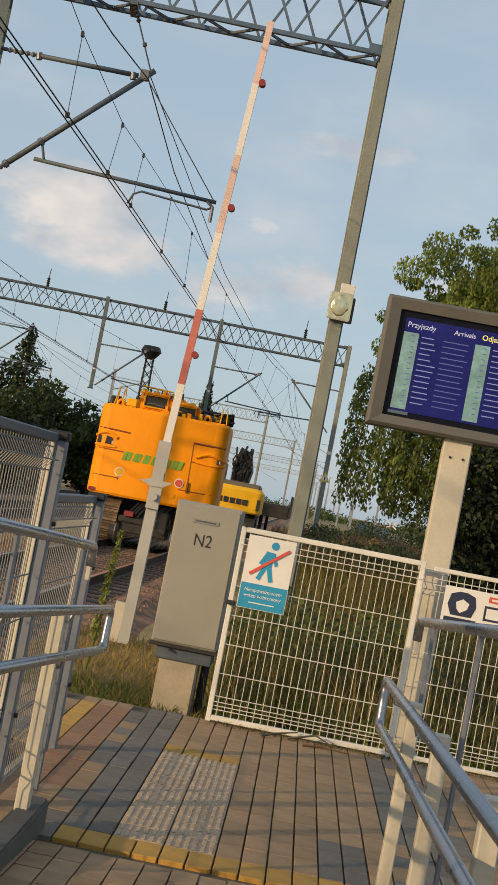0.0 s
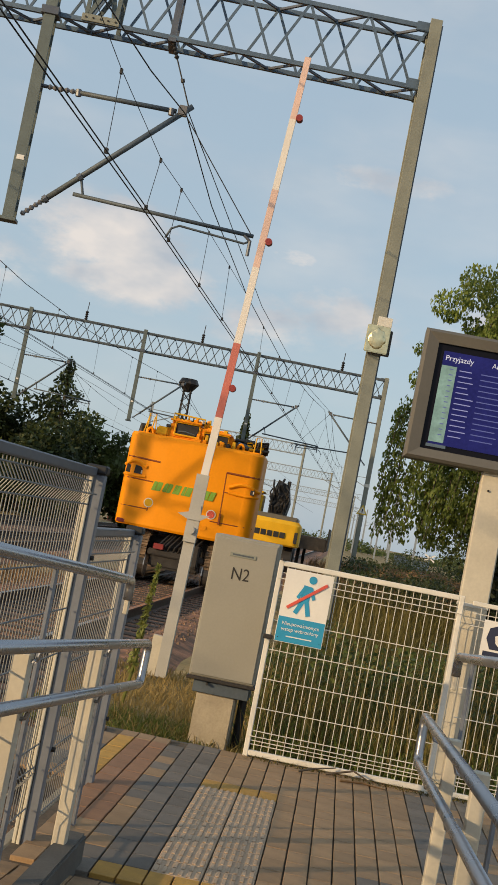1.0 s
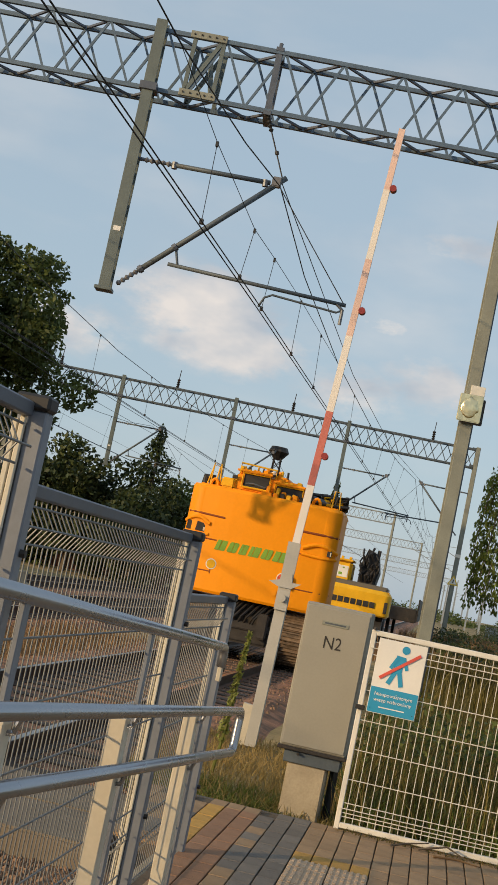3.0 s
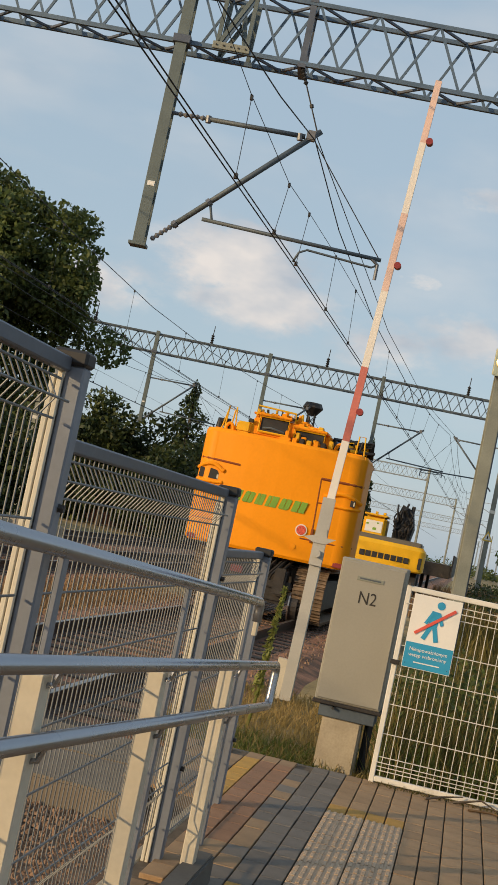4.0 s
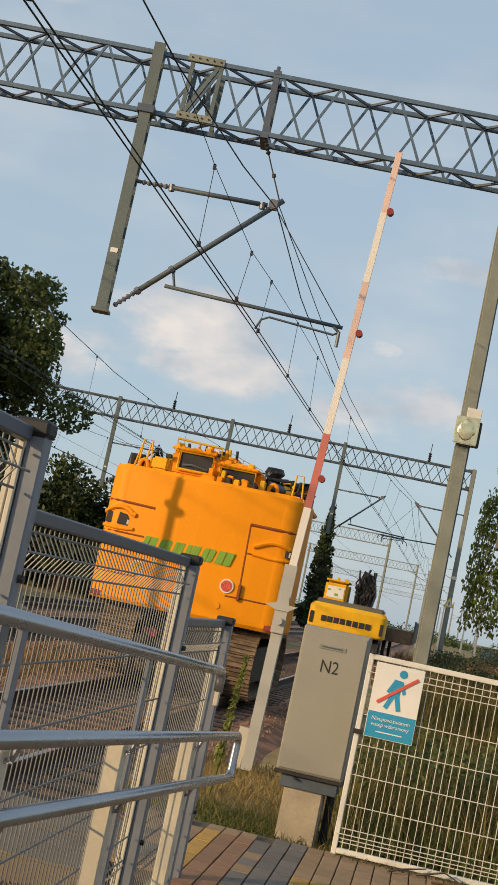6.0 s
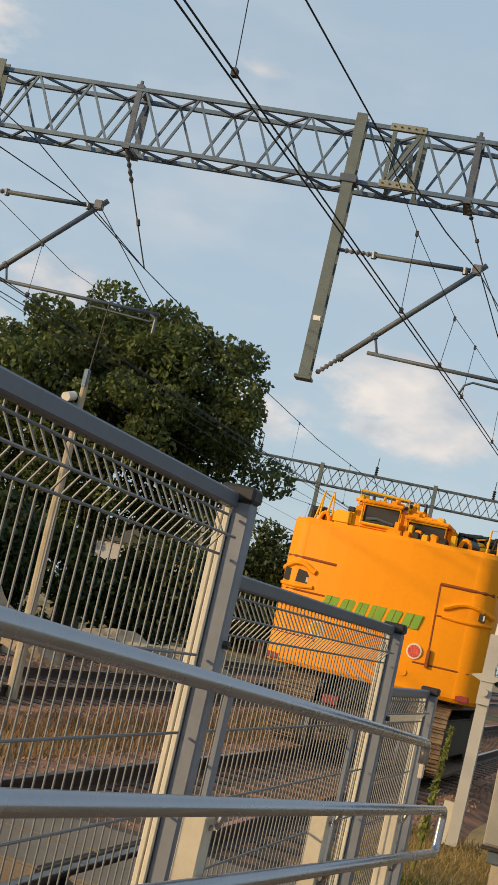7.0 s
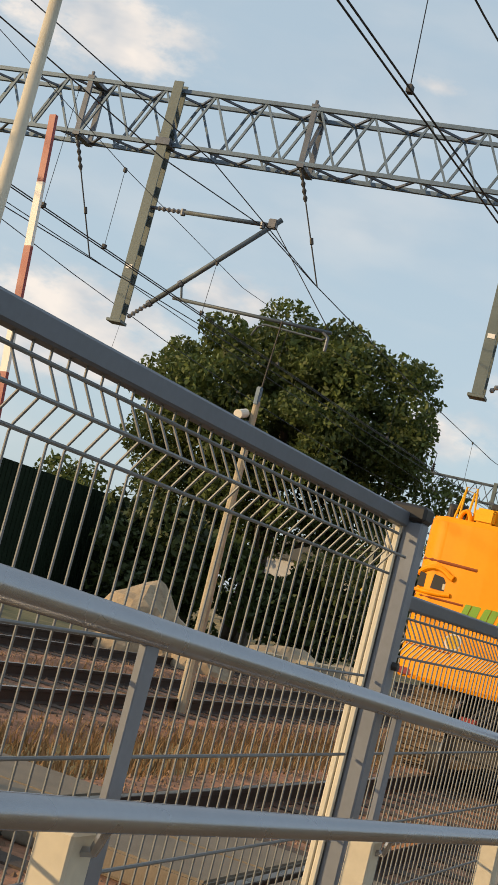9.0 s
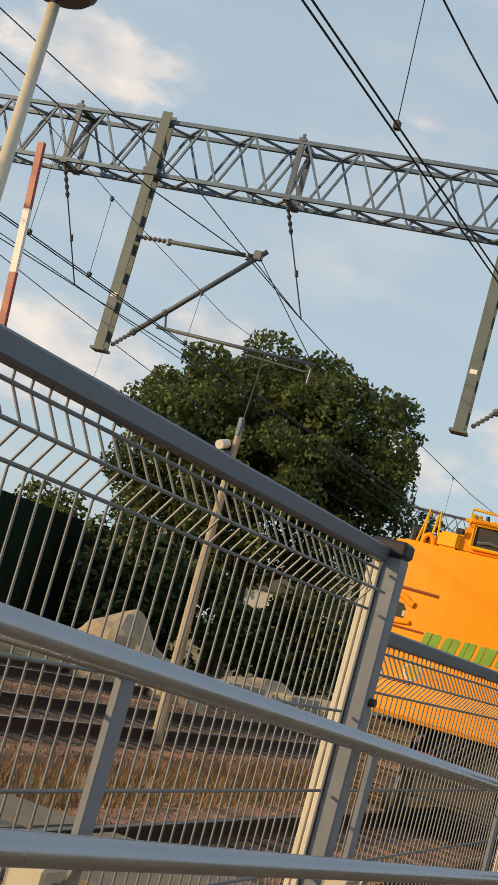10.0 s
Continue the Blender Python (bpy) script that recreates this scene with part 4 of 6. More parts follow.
gantry(FAR_BEAM, -10.9, 10.95, 8.46, 9.33, ((-5.93, 5.15), (-0.5, 5.15), (4.9, 5.15)), tone=M_GALV_D, sign=True)


def insulator(bm, a, b, r=0.05, n=7):
    a, b = Vector(a), Vector(b)
    pts, rs = [], []
    for i in range(n * 2 + 1):
        pts.append(a.lerp(b, i / (n * 2)))
        rs.append(r if i % 2 else r * 0.45)
    tube(bm, pts, rs, 8)


def cantilever(place, mz, flip=1):
    """Tube cantilever on a hanging mast: top tube, stay, registration tube and steady arm."""
    c = thing("catenary_cantilever", place, "galvanised tube cantilever with insulators holding the wires", "cantilever", "cantilevers on hanging masts")
    zt = 7.22
    F = lambda pts: [(q[0] * flip, q[1], q[2]) for q in pts]
    bm = bmesh.new()
    insulator(bm, *F([(0.16, 0, zt), (0.58, 0, zt + 0.005)]), 0.045, 5)
    part("top_insulator", bm, M_INS, c, "ribbed insulator")
    part("mast_bracket", T(F([(-0.1, 0, zt), (0.16, 0, zt)]), 0.03, 8), M_CAP, c)
    part("top_tube", T(F([(0.58, 0, zt + 0.005), (2.08, 0, zt + 0.02)]), 0.036, 10), M_GALV_D, c, "", True)
    p0 = Vector((0.10, 0, mz + 0.03))
    d = (Vector((2.30, 0, 7.36)) - p0).normalized()
    bm = bmesh.new()
    insulator(bm, *F([p0 + d * 0.08, p0 + d * 0.45]), 0.045, 5)
    part("stay_insulator", bm, M_INS, c, "ribbed insulator")
    part("stay_tube", T(F([p0 + d * 0.45, (2.30, 0, 7.36)]), 0.042, 10), M_GALV_D, c, "", True)
    part("registration_tube", T(F([(0.84, 0, mz + 0.53), (3.54, 0, mz + 0.44)]), 0.030, 8), M_GALV_D, c, "", True)
    part("registration_hook", T(F([p0 + d * 1.12, (0.98, 0, mz + 0.55), (0.90, 0, mz + 0.52)]), 0.02, 8), M_GALV_D, c, "", True)
    part("drop_bracket", T(F([(3.40, 0, mz + 0.44), (3.50, 0, mz + 0.36), (3.50, 0, mz + 0.14)]), 0.026, 8), M_CAP, c)
    part("steady_arm", T(F([(3.5, 0, mz + 0.36), (3.42, 0, mz + 0.31), (2.45, 0, mz + 0.38), (2.34, 0, mz + 0.32), (2.28, 0, mz + 0.17)]), 0.017, 8), M_GALV_D, c, "", True)
    part("messenger_clamp", B((2.17 * flip - 0.07, -0.06, 7.19), (2.17 * flip + 0.07, 0.06, 7.34), 0.015), M_INS, c)
    part("stay_wire", T(F([(2.2, 0, 7.24), (3.50, 0, mz + 0.46)]), 0.008, 5), M_WIRE, c)
    for q in (0.62, 2.0):
        part("clamp", T(F([(q, 0, zt + 0.05), (q + 0.01, 0, zt - 0.05)]), 0.045, 8), M_CAP, c)
    for q in (0.5, 1.1):
        e = p0 + d * q
        part("clamp", T(F([e - d * 0.03, e + d * 0.03]), 0.062, 8), M_CAP, c)
    return c


for u, z in ((-1.81, 5.21), (-7.76, 5.28), (-13.7, 5.3)):
    cantilever(BEAM @ pose(u, -0.02, 0), z)
for u in (-5.93, -0.5, 4.9):
    cantilever(FAR_BEAM @ pose(u, -0.02, 0), 5.2)
cantilever(FAR_BEAM @ pose(10.9, -0.02, 0), 5.1, -1)


def hanger(u, u2, ztop, zbot):
    h = thing("suspension_hanger", BEAM @ pose(u, 0, 0), "dark insulator hanger below the gantry beam", "insulator", "insulator hangers")
    bm = bmesh.new()
    insulator(bm, (0, 0.02, ztop), ((u2 - u) * 0.3, 0.02, ztop - (ztop - zbot) * 0.3), 0.04, 5)
    part("insulator", bm, M_BLACK, h, "dark insulator")
    part("rod", T([((u2 - u) * 0.3, 0.02, ztop - (ztop - zbot) * 0.3), (u2 - u, 0.02, zbot)], 0.012, 6), M_WIRE, h)
    part("rod_clip", T([((u2 - u) * 0.62, 0.02, ztop - (ztop - zbot) * 0.6), ((u2 - u) * 0.66, 0.02, ztop - (ztop - zbot) * 0.65)], 0.03, 8), M_BLACK, h)
    bm = bmesh.new()
    for v in (0.0, 0.5):
        bar(bm, (0, v, 8.28), (0, v, 9.28), 0.09, 0.05)
    bar(bm, (0, 0, 8.30), (0, 0.5, 9.24), 0.05)
    for z in (8.28, 9.28):
        bar(bm, (0, -0.04, z), (0, 0.54, z), 0.12, 0.06)
    part("hanger_frame", bm, M_CAP, h, "dark steel strut frame")
    part("top_stud", T([(0, 0, 9.3), (0, 0, 9.38)], 0.03, 6), M_CAP, h)
    return h


hanger(0.0, 0.42, 8.30, 7.37)
hanger(-5.40, -4.64, 8.28, 6.4)
hanger(-9.40, -8.56, 8.28, 6.23)


def beam_joint():
    """Bolted joint where two lengths of the beam meet: plates and a crossed frame."""
    b = thing("beam_cross_frame", BEAM @ pose(-1.08, 0, 0), "grey bolted joint frame in the gantry beam", "beam joint")
    bm = bmesh.new()
    for v in (0.0, 0.5):
        for u in (-0.22, 0.22):
            bar(bm, (u, v, 8.31), (u + 0.02, v, 9.24), 0.06)
        bar(bm, (-0.22, v, 8.34), (0.2, v, 9.2), 0.06)
    bar(bm, (-0.2, 0.0, 8.33), (0.0, 0.5, 9.22), 0.06)
    bar(bm, (0.2, 0.0, 8.33), (0.0, 0.5, 9.22), 0.06)
    part("joint_struts", bm, M_MAST, b)
    for z in (9.20, 8.29):
        pl = part("cover_plate", B((-0.28, -0.055, z), (0.28, -0.035, z + 0.11), 0.006), M_POLE, b, "pale bolted cover plate")
        for k in range(5):
            part("bolt", T([(-0.22 + k * 0.11, -0.055, z + 0.055), (-0.22 + k * 0.11, -0.07, z + 0.055)], 0.014, 6), M_DARK, pl)
    return b


beam_joint()


def along(pts, y):
    """The point of a line of points at a given y."""
    for a, b in zip(pts, pts[1:]):
        if a[1] <= y <= b[1]:
            return Vector(a).lerp(Vector(b), (y - a[1]) / (b[1] - a[1]))
    return Vector(pts[-1])


def overhead_line(contact, messenger, dropper_ys, stitch=(), stitch_ys=()):
    """Twin contact wires, a sagging messenger wire, a thin stitch wire and the droppers between them."""
    w = thing("overhead_line", None, "twin contact wires under a sagging messenger wire with droppers", "overhead wire", "overhead lines")
    for dx in (-0.035, 0.035):
        part("contact_wire", T([(x + dx, y, z) for x, y, z in contact], 0.0085, 5), M_WIRE, w)
    part("messenger_wire", T(messenger, 0.0095, 5), M_WIRE, w)
    if stitch:
        part("stitch_wire", T(stitch, 0.005, 5), M_WIRE, w, "thin stitch wire")
    for ys, top in ((dropper_ys, messenger), (stitch_ys, stitch)):
        for y in ys:
            a, b = along(top, y), along(contact, y)
            dr = part("dropper", T([a, b], 0.0045, 4), M_WIRE, w)
            part("clip", B((b.x - 0.02, b.y - 0.03, b.z), (b.x + 0.02, b.y + 0.03, b.z + 0.06)), M_WIRE, dr)
            part("clip", B((a.x - 0.015, a.y - 0.025, a.z - 0.05), (a.x + 0.015, a.y + 0.025, a.z + 0.01)), M_WIRE, dr)
    return w


def sagging(x0, y0, x1, y1, z, sag, n=10):
    return [(x0 + (x1 - x0) * k / n, y0 + (y1 - y0) * k / n, z - sag * 4 * (k / n) * (1 - k / n)) for k in range(n)]


overhead_line([(-4.25, -25, 5.37), (-2.94, 18.8, 5.37), (-1.95, 62, 5.37), (-1.2, 106, 5.4), (-0.6, 150, 5.4), (1.5, 240, 5.4)],
              [(-4.3, -25, 7.3), (-3.75, -6, 6.65), (-3.28, 9.5, 6.62), (-3.19, 12.4, 6.66), (-3.08, 16.1, 6.92), (-3.0, 18.8, 7.22), (-2.91, 22.5, 6.8), (-2.79, 29.8, 6.6), (-2.44, 39.6, 6.5), (-1.95, 51.7, 6.8)]
              + sagging(-1.6, 62, -0.9, 106, 7.3, 0.9) + sagging(-0.9, 106, -0.3, 150, 7.3, 0.9) + [(-0.3, 150, 7.3), (1.5, 240, 7.3)],
              (-4, 2.2, 8.3, 34, 39, 44, 49, 54, 66, 72, 78, 84, 90, 96),
              [(-3.19, 12.4, 6.66), (-3.08, 14.5, 6.36), (-2.92, 17.1, 6.08), (-2.89, 19.0, 6.18), (-2.87, 22, 6.33), (-2.79, 29.8, 6.6)], (14.5, 17.1, 19.0, 22.5, 26))
overhead_line([(-9.2, -25, 5.37), (-9.2, 18.1, 5.40), (-8.6, 61, 5.4), (-8.2, 106, 5.4), (-6, 240, 5.4)],
              [(-9.2, -25, 7.3), (-9.15, 4, 6.9), (-9.15, 11.6, 6.95), (-9.15, 14.7, 6.95), (-9.13, 18.1, 7.2), (-9.1, 20.4, 7.03), (-9.05, 27, 6.73), (-9.0, 34, 6.55), (-8.9, 42, 6.6), (-8.7, 52, 6.9)]
              + sagging(-8.6, 61.5, -8.2, 106, 7.3, 0.9) + [(-8.2, 106, 7.3), (-6, 240, 7.3)],
              (2, 8, 12.5, 26, 32, 38, 44, 50, 56, 68, 76, 84),
              [(-9.3, 10.6, 6.95), (-9.2, 14, 6.5), (-9.15, 18.0, 6.15), (-9.1, 24, 6.3), (-9.05, 27, 6.73)], (14, 17, 20))
overhead_line([(-15.1, -25, 5.4), (-15.1, 17.5, 5.4), (-14.2, 60.5, 5.4), (-13, 106, 5.4), (-11, 240, 5.4)],
              sagging(-15.1, -25, -15.0, 17.4, 7.2, 0.8) + sagging(-15.0, 17.4, -14.0, 61, 7.2, 0.9) + sagging(-14.0, 61, -13, 106, 7.3, 0.9) + [(-13, 106, 7.3), (-11, 240, 7.3)],
              (6, 11, 24, 30, 36, 42, 48, 54, 68, 76))
overhead_line([(-1.3, 62.9, 5.45), (-0.6, 106, 5.45), (0.4, 150, 5.45), (3, 240, 5.45)],
              sagging(-1.3, 62.9, -0.6, 106, 7.3, 0.9) + sagging(-0.6, 106, 0.4, 150, 7.3, 0.9) + [(0.4, 150, 7.3), (3, 240, 7.3)],
              (68, 75, 82, 89, 96, 112, 122, 132))


def stray_wires():
    for pts, lab in (
        (((-3.0, 18.8, 7.3), (-2.6, 32, 6.75), (-2.1, 46, 6.75), (-1.3, 62.9, 7.3)), "second messenger wire"),
        (((-9.9, -20, 5.9), (-9.75, 12.6, 5.35), (-9.7, 18, 5.45), (-9.2, 61, 5.6)), "auxiliary feeder wire"),
        (((-8.03, 18.25, 6.4), (-8.5, 15.0, 7.05), (-9.1, 9.0, 7.3)), "auxiliary feeder wire"),
        (((-11.9, 17.8, 6.23), (-12.6, 14, 6.5), (-13.0, 2, 7.0)), "auxiliary feeder wire"),
        (((-11.9, 17.8, 6.23), (-12.4, 40, 6.2), (-12.5, 62, 6.5), (-12, 150, 6.5)), "auxiliary feeder wire"),
        (((-20.0, 17, 7.2), (-19.5, 60.5, 7.4), (-19, 200, 7.4)), "far feeder wire"),
    ):
        w = mesh_ob("feeder_wire", T(pts, 0.008, 5), M_WIRE)
        tagged(w, "thin dark " + lab + " over the tracks", "overhead wire", "single wires")


stray_wires()


def reflector():
    r = thing("reflector_box", BEAM @ pose(3.79, -0.23, 4.5), "square golden reflector plate clamped to the gantry pole", "reflector")
    part("plate", B((-0.19, -0.03, -0.21), (0.15, 0.0, 0.19), 0.012), M_MIRR, r, "shiny sheet tinted gold as by the low sun")
    bm = bmesh.new()
    bmesh.ops.create_uvsphere(bm, u_segments=20, v_segments=14, radius=0.14)
    for v in bm.verts:
        k = 1 + 0.35 * noise.noise(v.co * 14)
        v.co = Vector((v.co.x * k * 0.95 - 0.02, v.co.y * 0.10 * k - 0.028, v.co.z * k))
    part("lens", bm, M_MIRR, r, "", True)
    part("back_box", B((-0.13, 0.0, -0.23), (0.19, 0.06, 0.15), 0.01), M_DARK, r)
    part("pole_band", B((-0.05, 0.055, 0.2), (0.16, 0.36, 0.34), 0.005), M_WHITE, r, "white painted band")
    return r


reflector()


def far_mast(x, y, h, w=0.16, sign=False, arm=0):
    m = thing("catenary_mast", pose(x, y, -0.2), "grey steel line mast beside the tracks", "mast", "line masts into the distance")
    bm = bmesh.new()
    for s in (-1, 1):
        bar(bm, (s * w / 2, 0, 0), (s * w / 3, 0, h), 0.05)
    box(bm, (-w * 0.35, -0.01, 0), (w * 0.35, 0.01, h))
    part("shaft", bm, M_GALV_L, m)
    if sign:
        part("warning_triangle", PR([(-0.15, 2.1), (0.15, 2.1), (0.0, 2.38)], -0.12, -0.115), M_WHITE_S, m, "yellow warning triangle")
        part("warning_field", PR([(-0.10, 2.13), (0.10, 2.13), (0.0, 2.32)], -0.124, -0.121), M_WARN, m)
        part("white_band", B((-w * 0.6, -0.06, 2.8), (w * 0.6, 0.06, 2.87)), M_WHITE, m)
    if arm:
        bm = bmesh.new()
        tube(bm, [(0, 0, h - 1.4), (arm, 0, h - 0.4)], 0.04, 6)
        tube(bm, [(0, 0, h - 0.5), (arm * 0.8, 0, h - 0.55)], 0.03, 6)
        tube(bm, [(arm * 0.4, 0, h - 1.9), (arm * 1.2, 0, h - 1.95)], 0.025, 6)
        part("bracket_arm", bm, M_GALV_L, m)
    return m


for k, (x, y, h, a) in enumerate(((-1.0, 150, 8.5, -2.4), (1.4, 130, 8.6, -2.4), (1.8, 175, 8.5, -2.4), (-1.2, 190, 8.5, 2.4), (2.4, 220, 8.5, 0), (3.6, 260, 8.5, 0), (-0.8, 250, 8.5, 2.0), (5.0, 200, 6.0, 0), (-14, 90, 8.5, 2.4))):
    far_mast(x, y, h, 0.22, False, a)
mr = random.Random(12)
for k in range(9):
    far_mast(mr.uniform(0.6, 11), mr.uniform(150, 330), mr.uniform(6.5, 9), 0.24, False, mr.choice((0, -2.2, 2.2)))
# far gantries take the haze-lightened steel
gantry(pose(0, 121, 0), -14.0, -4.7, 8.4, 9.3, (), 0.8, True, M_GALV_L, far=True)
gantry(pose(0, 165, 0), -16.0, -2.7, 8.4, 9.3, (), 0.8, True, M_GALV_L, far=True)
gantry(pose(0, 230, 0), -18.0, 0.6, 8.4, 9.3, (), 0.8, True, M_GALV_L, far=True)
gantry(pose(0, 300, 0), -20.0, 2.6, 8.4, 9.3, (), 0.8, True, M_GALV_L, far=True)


def horn_tower():
    t = thing("lattice_tower", pose(-8.6, 66, -0.2), "slim lattice mast with a dark flat head", "lattice mast")
    bm = bmesh.new()
    for sx in (-1, 1):
        for sy in (-1, 1):
            bar(bm, (sx * 0.28, sy * 0.28, 0), (sx * 0.17, sy * 0.17, 7.6), 0.05)
    for k in range(15):
        z = k * 0.5
        for sy in (-1, 1):
            bar(bm, (-0.22, sy * 0.21, z), (0.22, sy * 0.21, z + 0.5), 0.03)
            bar(bm, (0.22, sy * 0.21, z), (-0.22, sy * 0.21, z + 0.5), 0.03)
    part("lattice", bm, M_DARK, t)
    bm = bmesh.new()
    tube(bm, [(0, 0, 7.5), (0, 0, 7.9), (0, 0, 8.15)], [0.2, 0.52, 0.40], 10)
    part("head", bm, M_DARK, t, "dark flared head")


horn_tower()

# ---- machines ----


def rounded_plan(w, d, r, crown, n=6):
    """Plan outline of a counterweight: rear at y = 0 crowned towards -y, big rounded rear corners."""
    pts = []
    for i in range(n + 1):
        a = math.pi + (math.pi / 2) * i / n
        pts.append((-w / 2 + r + r * math.cos(a), crown + r + r * math.sin(a)))
    for i in range(1, 8):
        x = -w / 2 + r + (w - 2 * r) * i / 8
        pts.append((x, crown - crown * (1 - ((x) / (w / 2 - r)) ** 2)))
    for i in range(n + 1):
        a = math.pi * 1.5 + (math.pi / 2) * i / n
        pts.append((w / 2 - r + r * math.cos(a), crown + r + r * math.sin(a)))
    return pts + [(w / 2, d), (-w / 2, d)]


def slab(bm, plan, levels):
    """Stack the plan at heights with inset: rows of z, inset."""
    cx, cy = 0.0, sum(p[1] for p in plan) / len(plan)
    rings = []
    for z, k in levels:
        rings.append([bm.verts.new((x - (k if x > 0 else -k) * (1 if abs(x) > 0.3 else abs(x) / 0.3), y + (k if y < cy else 0), z)) for x, y in plan])
    n = len(plan)
    bm.faces.new(rings[0][::-1]); bm.faces.new(rings[-1])
    for a, b in zip(rings, rings[1:]):
        for i in range(n):
            bm.faces.new((a[i], a[(i + 1) % n], b[(i + 1) % n], b[i]))


def crawler(name, parent, cx, w, y0, y1, z0, z1):
    """A crawler unit: shoes round an oval, with a side frame and wheels."""
    g = part(name, B((cx - w * 0.3, y0 + 0.35, z0 + 0.2), (cx + w * 0.3, y1 - 0.35, z1 - 0.2), 0.02), M_DARK, parent, "dirty steel crawler")
    r = (z1 - z0) / 2
    L = (y1 - y0) - 2 * r
    per = 2 * L + 2 * math.pi * r
    n = int(per / 0.20)
    me = bpy.data.meshes.new("track_shoe")
    bm = B((-w / 2, -0.094, -0.03), (w / 2, 0.094, 0.0), 0.006)
    for yy in (-0.07, 0.0, 0.07):
        box(bm, (-w / 2, yy - 0.01, 0.0), (w / 2, yy + 0.01, 0.03))
    bm.to_mesh(me); bm.free(); me.materials.append(M_SHOE)
    for k in range(n):
        s = per * k / n
        if s < L:
            p, a = (y0 + r + s, z0), 180
        elif s < L + math.pi * r:
            q = (s - L) / r
            p, a = (y1 - r + r * math.sin(q), z0 + r - r * math.cos(q)), 180 + math.degrees(q)
        elif s < 2 * L + math.pi * r:
            p, a = (y1 - r - (s - L - math.pi * r), z1), 0
        else:
            q = (s - 2 * L - math.pi * r) / r
            p, a = (y0 + r - r * math.sin(q), z0 + r + r * math.cos(q)), math.degrees(q)
        part_share("track_shoe", me, g, pose(cx, p[0], p[1], a))
    for yy in (y0 + r, y1 - r):
        part("sprocket", T([(cx - w * 0.28, yy, z0 + r), (cx + w * 0.28, yy, z0 + r)], r - 0.09, 16), M_DARK, g)
    return g


M_SHOE = mat("rusty_earthy_track_steel", (0.22, 0.15, 0.095), 0.8, 0.1, 0.3, 6, 0.3, col2=(0.09, 0.065, 0.045))


